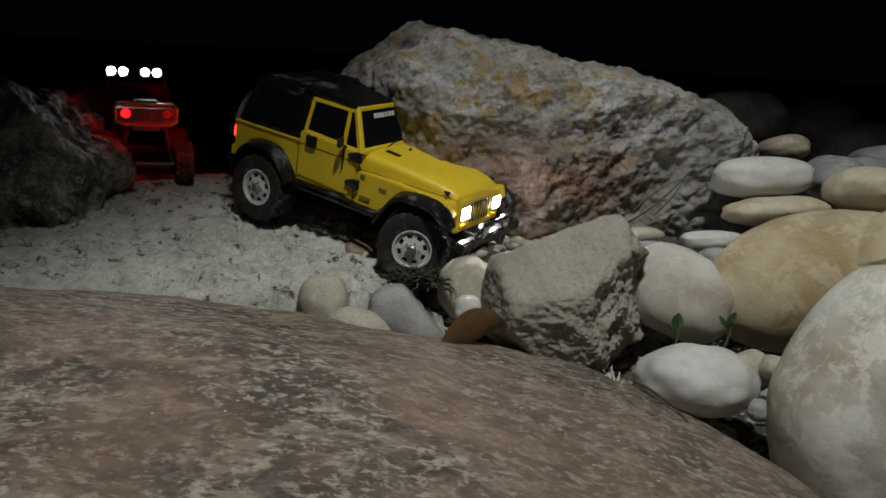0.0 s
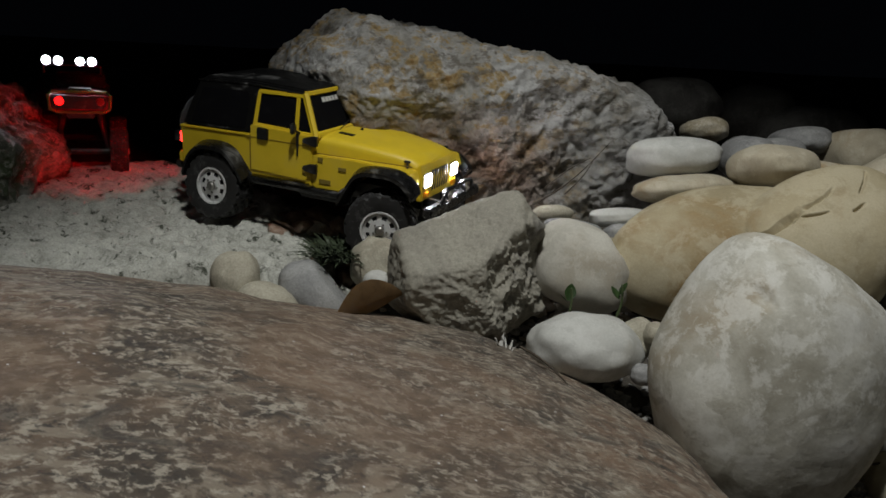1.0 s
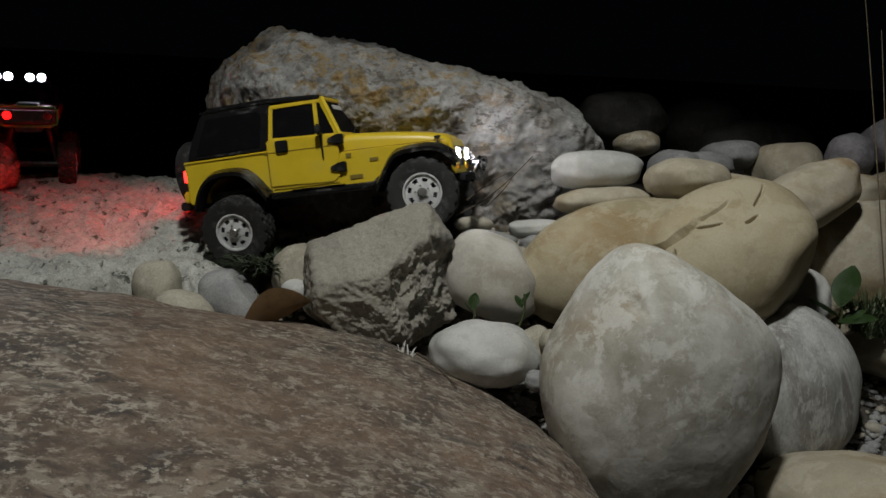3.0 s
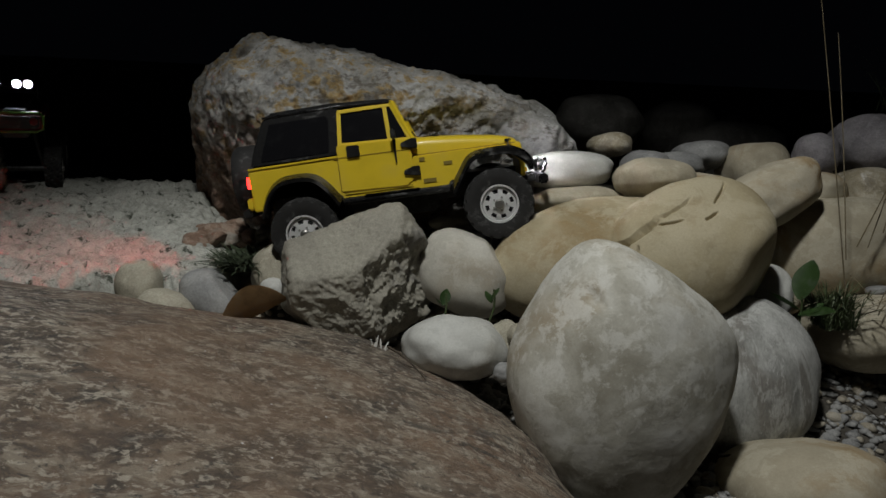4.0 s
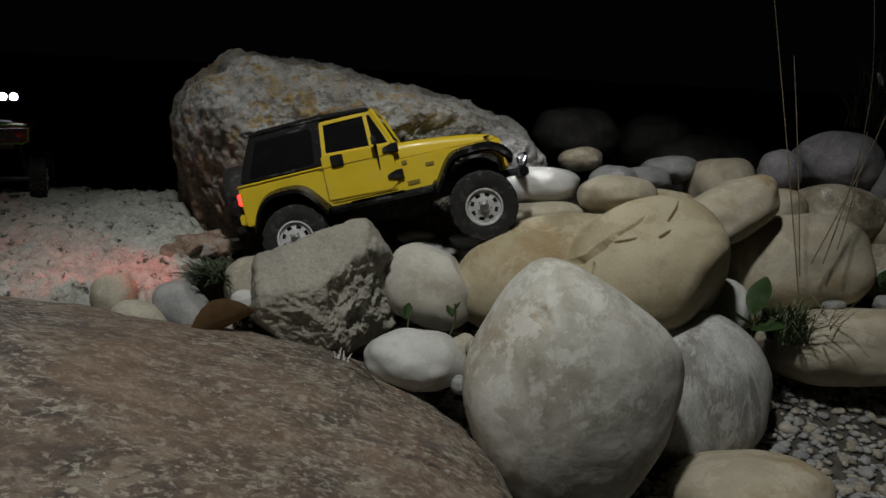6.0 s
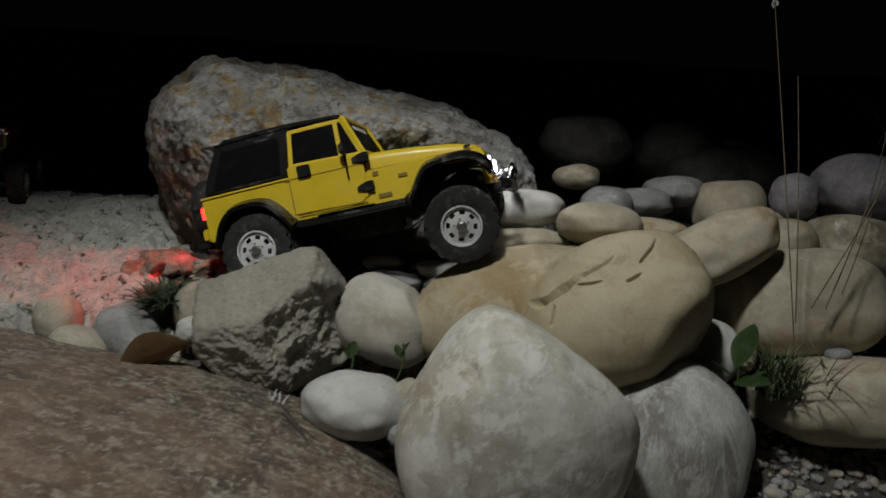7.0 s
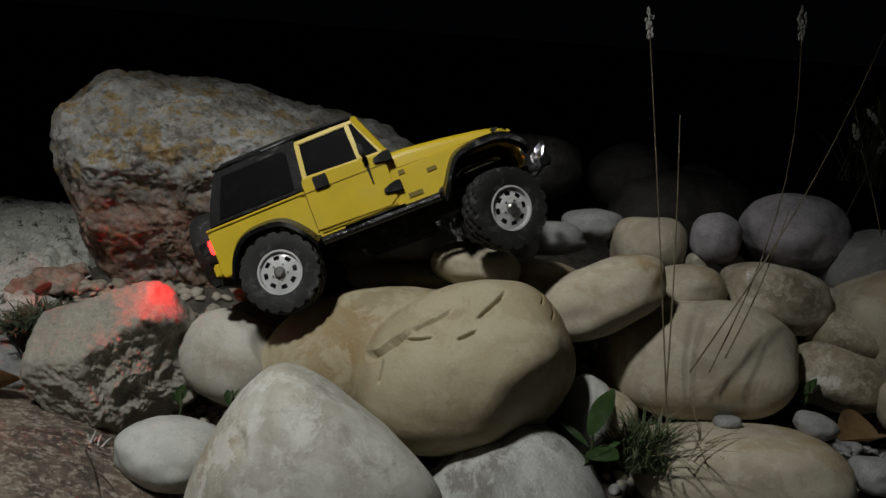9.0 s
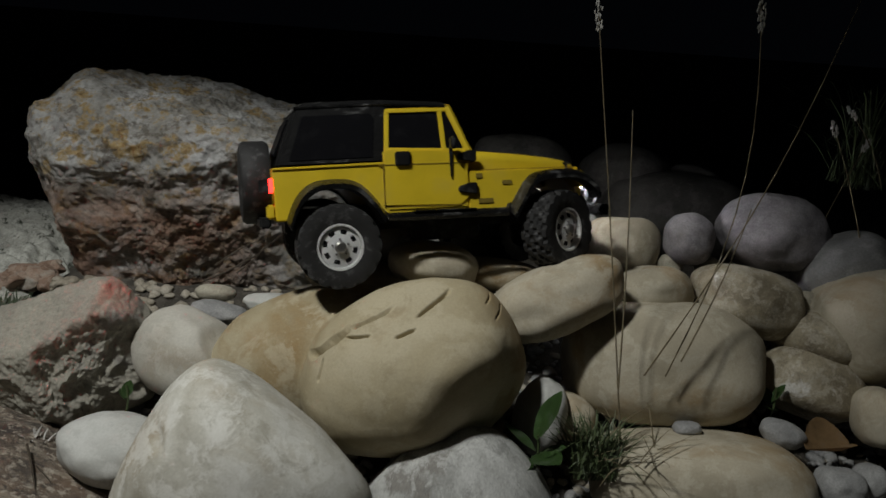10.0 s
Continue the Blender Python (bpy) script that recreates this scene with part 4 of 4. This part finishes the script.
    # hardtop
    bm = slab([(-0.1705, 0.0890), (-0.1640, 0.1120), (-0.1480, 0.1500), (-0.1400, 0.1550), (-0.0500, 0.1560), (-0.0470, 0.1480), (-0.0555, 0.0910)], -0.0735, 0.0735, 0.0030, None, lean)
    slab([(-0.1420, 0.1500), (-0.1400, 0.1565), (-0.060, 0.1590), (0.010, 0.1560), (0.0205, 0.1530), (0.0195, 0.1492), (-0.055, 0.1485)], -0.0725, 0.0725, 0.0022, bm, lean)
    hardtop = part("hardtop", bm, HARDTOP, jeep, "scuffed glossy black hardtop")
    for s in (-1, 1):
        part("side_pane", slab([(-0.1560, 0.0955), (-0.1520, 0.1080), (-0.1400, 0.1420), (-0.0680, 0.1440), (-0.0640, 0.1380), (-0.0680, 0.0970)], s * 0.0742, s * 0.070, 0.0006, None, lean), PANE, hardtop, "dark rear side window")
        part("drip_rail", tube([lean(Vector((x, s * 0.0735, z))) for x, z in ((-0.148, 0.1505), (-0.10, 0.1525), (-0.05, 0.1535), (0.018, 0.1505))], 0.0016, 6), SCUFFED, hardtop)
    part("rear_pane", box(-0.1610, 0, 0.1210, 0.0030, 0.100, 0.042, 0.001, None, Matrix.Rotation(radians(23), 4, "Y")), PANE, hardtop)
    part("cab_filler", slab([(-0.055, 0.088), (-0.050, 0.148), (0.014, 0.148), (0.033, 0.095)], -0.066, 0.066, 0, None, lean), BLACK, jeep)
    # spare wheel, rear bumper and running gear
    spare = new("spare_wheel")
    spare.parent = jeep
    cover = part("tyre", lathe([(-0.0170, 0.0005), (-0.0170, 0.036), (-0.0155, 0.0425), (-0.011, 0.0455), (0.011, 0.0455), (0.0155, 0.0425), (0.0165, 0.030), (0.0165, 0.0005)], 40, "X"), RUBBER, spare, "black covered spare tyre")
    spare.location = (-0.1880, 0.0, 0.0760)
    part("rear_bumper", box(-0.1830, 0, 0.0330, 0.012, 0.140, 0.011, 0.002), BLACK, jeep)
    chassis = part("chassis", box(0.005, 0, 0.026, 0.330, 0.052, 0.016, 0.002), BLACK, jeep, "dark chassis under the body")
    part("gearbox", box(0.020, 0, 0.014, 0.085, 0.045, 0.022, 0.004), BLACK, chassis)
    part("belly", slab([(-0.15, 0.034), (-0.15, 0.046), (0.165, 0.050), (0.165, 0.036)], -0.058, 0.058), BLACK, jeep)
    axles = []
    for x in (-0.110, 0.138):
        axle = part("axle", tube([(0, -0.066, 0), (0, -0.02, 0), (0, 0.02, 0), (0, 0.066, 0)], 0.0052, 10), BLACK, jeep, "dark axle tube")
        diff = part("differential", lathe([(-0.014, 0.001), (-0.012, 0.010), (0, 0.0155), (0.012, 0.010), (0.014, 0.001)], 16), BLACK, axle)
        for s in (-1, 1):
            part("damper", tube([(0, s * 0.045, 0.0), (0.006 if x > 0 else -0.006, s * 0.042, 0.034)], 0.0050, 10), STEEL, axle, "dull steel damper")
        axle.location = (x, 0, 0.008)
        axles.append(axle)
    wheels = {(x, s): wheel(jeep, s, x, 0.008) for x in (-0.110, 0.138) for s in (-1, 1)}
    return jeep, wheels, axles


jeep, wheels, axles = toy_jeep()


# ---- the second toy truck waiting in the dark ----
def toy_truck(at, turn):
    truck = new("toy_truck")
    tagged(truck, "dark red and green toy truck with lit white roof lamps", "toy car")
    body = part("body", slab([(-0.12, 0.045), (-0.12, 0.085), (0.02, 0.088), (0.115, 0.085), (0.125, 0.075), (0.125, 0.045)], -0.066, 0.066, 0.006), RED_PLASTIC, truck, "dark red glossy body")
    part("front_panel", box(0.1265, 0, 0.0655, 0.004, 0.112, 0.030, 0.004), BLACK, body)
    part("trim", tube([(0.130, -0.064, 0.050), (0.130, -0.067, 0.082), (0.128, -0.058, 0.090), (0.128, 0.058, 0.090), (0.130, 0.067, 0.082), (0.130, 0.064, 0.050), (0.130, 0.050, 0.043), (0.130, -0.050, 0.043), (0.130, -0.064, 0.050)], 0.0036, 8), GREEN_TUBE, body, "green painted edge tube")
    part("red_lamp", lathe([(0.128, 0.010), (0.132, 0.008), (0.133, 0.0004)], 20, "X"), REDGLOW, body, "red front lamp, lit").location = (0, -0.044, 0.068)
    part("red_reflector", lathe([(0.128, 0.010), (0.132, 0.008), (0.133, 0.0004)], 20, "X"), RED_PLASTIC, body).location = (0, 0.044, 0.068)
    part("cab", slab([(-0.10, 0.085), (-0.085, 0.122), (0.005, 0.123), (0.045, 0.088)], -0.056, 0.056, 0.005), BLACK, truck, "black cab")
    part("hood_scoop", box(0.085, 0, 0.0905, 0.040, 0.050, 0.008, 0.002), BLACK, truck)
    bar = part("lamp_bar", tube([(0.004, -0.080, 0.118), (0.006, -0.080, 0.138), (0.006, 0.046, 0.138), (0.004, 0.046, 0.118)], 0.003, 8), BLACK, truck)
    for y in (-0.072, -0.046, 0.002, 0.028):
        pod = part("lamp_pod", lathe([(0.004, 0.0005), (0.006, 0.0085), (0.020, 0.0100), (0.0330, 0.0108), (0.0330, 0.0100), (0.0200, 0.0094)], 20, "X"), BLACK, bar)
        pod.location = (0, y, 0.150)
        part("lamp_glass", lathe([(0.0212, 0.0092), (0.0225, 0.006), (0.023, 0.0004)], 20, "X"), SPOT, pod, "bright white roof lamp, lit")
    part("chassis", box(0, 0, 0.036, 0.22, 0.06, 0.022, 0.003), BLACK, truck)
    for x in (-0.095, 0.095):
        for s in (-1, 1):
            w = wheel(truck, s, x, 0.0)
            w.location, w.scale = (x, s * 0.082, -0.055), (1.15, 1.10, 1.15)
            part("damper", tube([(x, s * 0.058, -0.050), (x * 0.9, s * 0.040, 0.030)], 0.006, 10), BLACK, truck)
        part("axle", tube([(x, -0.075, -0.055), (x, -0.02, -0.055), (x, 0.02, -0.055), (x, 0.075, -0.055)], 0.008, 10), BLACK, truck)
    truck.matrix_world = pose(*at, 0, 4, turn) @ Matrix.Scale(0.64, 4)
    return truck


toy_truck((-0.386, 1.332, 0.326), -80)


# ---- plants, leaves and twigs ----
def blade(bm, base, tip, width, sag, steps=5):
    """A thin folded grass blade that bends over."""
    base, tip = Vector(base), Vector(tip)
    side = (tip - base).cross(Vector((0, 0, 1)))
    side = (side.normalized() if side.length > 1e-6 else Vector((1, 0, 0))) * width
    rows = []
    for i in range(steps + 1):
        u = i / steps
        p = base.lerp(tip, u) + Vector((0, 0, sag * math.sin(math.pi * u)))
        w = side * (1 - u) ** 0.6
        rows.append([bm.verts.new(p - w), bm.verts.new(p + Vector((0, 0, -0.3 * w.length))), bm.verts.new(p + w)])
    for a, b in zip(rows, rows[1:]):
        for k in range(2):
            bm.faces.new((a[k], a[k + 1], b[k + 1], b[k]))
    return bm


def leaf_mesh(length, width, curl=0.2, steps=8, cup=0.12):
    bm = bmesh.new()
    rows = []
    for i in range(steps + 1):
        u = i / steps
        w = width * math.sin(math.pi * min(0.98, 0.04 + 0.94 * u)) ** 0.8
        z = curl * length * (u * u)
        rows.append([bm.verts.new((u * length, k * w / 2, z + k * k * w * cup * 0.5 + 0.004 * length * math.sin(9 * u + k))) for k in (-2, -1, 0, 1, 2)])
    for a, b in zip(rows, rows[1:]):
        for k in range(4):
            bm.faces.new((a[k], a[k + 1], b[k + 1], b[k]))
    bmesh.ops.solidify(bm, geom=bm.faces[:], thickness=0.0004)
    return bm


def grass_stalk(points, head, seed):
    """A dry flowering grass stem with a narrow seed head of small husks."""
    stalk = new("grass_stalk")
    tagged(stalk, "tall dry grass stalk with a pale seed head", "grass", "grass stalks")
    part("stem", tube(points, 0.0008, 6, None, (1.2, 0.6)), STRAW, stalk)
    if head:
        r = random.Random(seed)
        a, b = Vector(points[-2]), Vector(points[-1])
        d = (b - a).normalized()
        bm = bmesh.new()
        for k in range(46):
            u = k / 46
            p = b - d * head * (1 - u)
            spread_by = 0.0042 * math.sin(math.pi * (0.15 + 0.8 * u))
            q = p + Vector((r.uniform(-1, 1), r.uniform(-1, 1), r.uniform(-0.3, 0.6))) * spread_by
            bmesh.ops.create_icosphere(bm, subdivisions=1, radius=0.0013, matrix=Matrix.Translation(q) @ Matrix.Diagonal((0.8, 0.8, 2.0, 1)))
        part("seed_head", bm, PLUME, stalk, "pale feathery seed head")
    return stalk


def bent(a, b, bow, steps=9):
    a, b, bow = Vector(a), Vector(b), Vector(bow)
    return [a.lerp(b, i / steps) + bow * math.sin(math.pi * i / steps) for i in range(steps + 1)]


grass_stalk(bent((0.756, 0.735, 0.204), (0.690, 0.800, 0.645), (0.001, 0, 0)), 0.03, 1)
grass_stalk(bent((0.801, 0.765, 0.267), (0.859, 0.830, 0.660), (0.030, 0, 0)), 0.035, 2)
grass_stalk(bent((0.747, 0.735, 0.257), (0.738, 0.800, 0.540), (0.002, 0, 0)), 0, 3)
grass_stalk(bent((0.776, 0.755, 0.270), (0.954, 0.820, 0.664), (0.015, 0, 0)), 0, 4)
grass_stalk(bent((0.812, 0.755, 0.289), (0.881, 0.820, 0.444), (0.004, 0, 0)), 0, 5)
grass_stalk(bent((1.070, 0.935, 0.462), (1.041, 1.000, 0.549), (0.008, 0, 0)), 0.02, 6)
grass_stalk(bent((1.057, 0.935, 0.397), (1.026, 1.000, 0.530), (0.003, 0, 0)), 0.02, 7)
grass_stalk(bent((1.026, 0.985, 0.382), (1.101, 1.050, 0.507), (-0.002, 0, 0)), 0.02, 8)


def tuft(name, at, count, reach, height, material, seed, label, width=0.0011):
    r = random.Random(seed)
    bm = bmesh.new()
    for _ in range(count):
        a, d = r.uniform(0, 2 * math.pi), r.uniform(0.2, 1)
        b = Vector(at) + Vector((r.uniform(-1, 1), r.uniform(-1, 1), 0)) * reach * 0.35
        blade(bm, b, b + Vector((math.cos(a) * d * reach, math.sin(a) * d * reach, height * r.uniform(0.2, 1))), width * r.uniform(0.6, 1.3), height * r.uniform(0.05, 0.35))
    return tagged(part(name, bm, material), label, "grass", kind="stuff")


def leafy_plant(at, leaves, seed, label, size=0.05):
    plant = new("leafy_plant")
    tagged(plant, label, "plant")
    plant.location = at
    r = random.Random(seed)
    part("stem", tube(bent((0, 0, -0.02), (0.006, 0, size * 1.0), (0.004, 0, 0)), 0.0013, 6), GRASS, plant)
    for turn, rise, scale, height in leaves:
        leaf = part("leaf", leaf_mesh(size * scale, size * scale * 0.34, 0.12), LEAF, plant)
        leaf.matrix_local = pose(0.004, 0, size * height, r.uniform(-25, 25), -rise, turn)
    return plant


def dry_leaf(at, turn, length, width, curl, label):
    leaf = part("dry_leaf", leaf_mesh(length, width, curl, 10, 0.38), DRYLEAF)
    leaf.matrix_world = pose(*at, *turn)
    return tagged(leaf, label, "leaf")


def twig(paths, label):
    bm = bmesh.new()
    for points, r in paths:
        tube(points, r, 6, bm, (1.2, 0.4))
    return tagged(part("twig", bm, TWIG), label, "twig")


leafy_plant((0.660, 0.700, 0.175), ((35, 50, 1.2, 0.9), (150, 20, 0.9, 0.6), (-60, 10, 1.0, 0.5), (200, 5, 1.1, 0.3), (-10, 25, 0.8, 0.4)), 1, "small green broad-leaved plant among the stones", 0.045)
leafy_plant((0.223, 0.745, 0.192), ((60, 60, 0.8, 0.4), (140, 30, 0.6, 0.3)), 2, "tiny green seedling between the stones", 0.024)
leafy_plant((0.280, 0.740, 0.197), ((20, 45, 0.7, 0.5), (120, 40, 0.7, 0.3)), 3, "tiny green seedling beside a white cobble", 0.024)
leafy_plant((0.936, 0.820, 0.207), ((20, 45, 0.7, 0.5), (120, 40, 0.6, 0.4), (250, 20, 0.7, 0.2)), 4, "small green weed under a brown cobble", 0.035)
tuft("grass_tuft", (0.727, 0.720, 0.175), 300, 0.06, 0.060, GRASS, 5, "low dark green grass tuft between stones")
tuft("grass_tuft", (0.759, 0.710, 0.204), 20, 0.11, 0.03, STRAW, 6, "dry straw blades lying over a tan stone", 0.0009)
tuft("weeds", (-0.011, 0.915, 0.205), 320, 0.06, 0.020, WEED, 7, "dark tangled weeds under the toy jeep", 0.0018)
tuft("weeds", (-0.005, 0.945, 0.207), 220, 0.06, 0.018, WEED, 8, "dark low weeds at the mortar edge", 0.0018)
tuft("far_grass", (1.140, 1.120, 0.435), 140, 0.12, 0.16, GRASS, 9, "dim grass clump in the dark behind", 0.0014)
tuft("pale_plume", (0.143, 0.712, 0.150), 16, 0.026, 0.026, PLUME, 10, "pale dried plume lying by the angular rock", 0.0022)
dry_leaf((-0.027, 0.755, 0.173), (-35, -16, 8), 0.08, 0.034, 0.12, "curled brown dry leaf on the granite edge")
dry_leaf((0.969, 0.780, 0.189), (8, 5, 20), 0.06, 0.028, 0.1, "pale brown dry leaf lying on pebbles")
twig(((bent((0.246, 0.950, 0.272), (0.359, 0.980, 0.353), (0.0, 0, -0.01)), 0.0013), (bent((0.289, 0.950, 0.286), (0.330, 0.960, 0.332), (0.004, 0, 0)), 0.001), (bent((0.261, 0.950, 0.294), (0.326, 0.960, 0.334), (0, 0, 0.004)), 0.001)), "thin dark branched twig at the boulder")
twig(((bent((0.154, 0.680, 0.174), (0.195, 0.620, 0.145), (0, 0, 0.006)), 0.0013), (bent((0.164, 0.670, 0.158), (0.196, 0.650, 0.146), (0, 0, 0.004)), 0.001)), "dry straw twigs beside the white cobble")
twig(((bent((0.518, 0.600, 0.065), (0.762, 0.620, 0.033), (0, 0, 0.012)), 0.0011), (bent((0.724, 0.700, 0.099), (0.798, 0.660, 0.044), (0, 0, 0.010)), 0.001)), "thin dry twigs lying across the stones")


# ---- what moves ----
JEEP = [
    (0, -0.0715, 1.0998, 0.2591, 4.09, 9.89, -42.39),
    (0.5, -0.0406, 1.0536, 0.2597, 5.75, 6.05, -38.32),
    (1, -0.0271, 1.0525, 0.2590, 5.28, 2.98, -36.09),
    (1.5, -0.0230, 1.0632, 0.2600, 4.97, 2.45, -33.11),
    (2, 0.0290, 1.0267, 0.2676, 0.14, -1.07, -26.29),
    (2.5, 0.0431, 1.0111, 0.2676, -2.24, -5.22, -25.00),
    (3, 0.0878, 0.9836, 0.2663, -5.43, -10.47, -19.67),
    (4.5, 0.2165, 0.9260, 0.2750, -4.60, -9.80, -9.50),
    (5, 0.2175, 0.9270, 0.2750, -4.60, -10.10, -10.00),
    (5.5, 0.2205, 0.9280, 0.2822, -4.80, -13.60, -11.00),
    (7, 0.2418, 0.9029, 0.3006, -11.32, -16.64, -12.10),
    (7.5, 0.3018, 0.8837, 0.3257, -7.71, -18.38, -14.20),
    (8, 0.3650, 0.8580, 0.3370, -18.50, -23.00, -8.50),
    (8.5, 0.4175, 0.8380, 0.3440, -20.00, -23.80, 2.00),
    (9, 0.4405, 0.8600, 0.3512, -18.60, -24.60, 4.50),
    (9.5, 0.4780, 0.8680, 0.3625, -16.60, -20.90, 6.50),
    (10, 0.5290, 0.8790, 0.3650, -11.50, -3.30, 18.00),
]
# seconds, right rear and right front wheel heights, turn of the front wheels, roll of the wheels in degrees
GEAR = [
    (0, 0.0120, 0.0120, 25, 0),
    (0.5, 0.0160, 0.0080, 25, 66),
    (1, 0.0160, 0.0040, 22, 83),
    (1.5, 0.0160, 0.0040, 20, 96),
    (2, 0.0000, 0.0180, 14, 173),
    (2.5, -0.0040, 0.0120, 10, 198),
    (3, -0.0040, 0.0160, 6, 260),
    (3.5, -0.0013, 0.0113, 3, 313),
    (4, 0.0013, 0.0067, 0, 366),
    (4.5, 0.0040, 0.0020, -3, 419),
    (5, 0.0040, 0.0020, -3, 421),
    (5.5, 0.0040, 0.0000, -2, 431),
    (5.75, 0.0053, -0.0010, -1, 440),
    (6, 0.0067, -0.0020, 0, 448),
    (6.25, 0.0080, -0.0030, 1, 456),
    (6.5, 0.0093, -0.0040, 1, 465),
    (6.75, 0.0107, -0.0050, 2, 474),
    (7, 0.0120, -0.0060, 3, 482),
    (7.5, 0.0200, -0.0040, 5, 563),
    (8, 0.0040, 0.0000, 10, 641),
    (8.5, -0.0020, 0.0040, 17, 705),
    (9, 0.0160, -0.0040, 24, 742),
    (9.5, 0.0180, -0.0020, 28, 784),
    (10, 0.0060, 0.0100, 30, 843),
]


def motions():
    walk(jeep, [(t, pose(*p)) for t, *p in JEEP])
    for k, (x, axle) in enumerate(zip((-0.110, 0.138), axles)):
        rows = []
        for t, *z, steer, roll in GEAR:
            right, left = z[k], 0.016 - z[k]
            rows.append((t, pose(x, 0, (right + left) / 2, math.degrees(math.atan2(left - right, 0.15)))))
        walk(axle, rows)
        for s in (-1, 1):
            rows = []
            for t, *z, steer, roll in GEAR:
                right, left = z[k], 0.016 - z[k]
                tip = math.degrees(math.atan2(left - right, 0.15))
                rows.append((t, pose(x, s * 0.075, right if s < 0 else left, tip, 0, steer * k) @ pose(0, 0, 0, 0, roll, 0)))
            walk(wheels[(x, s)], rows)


motions()
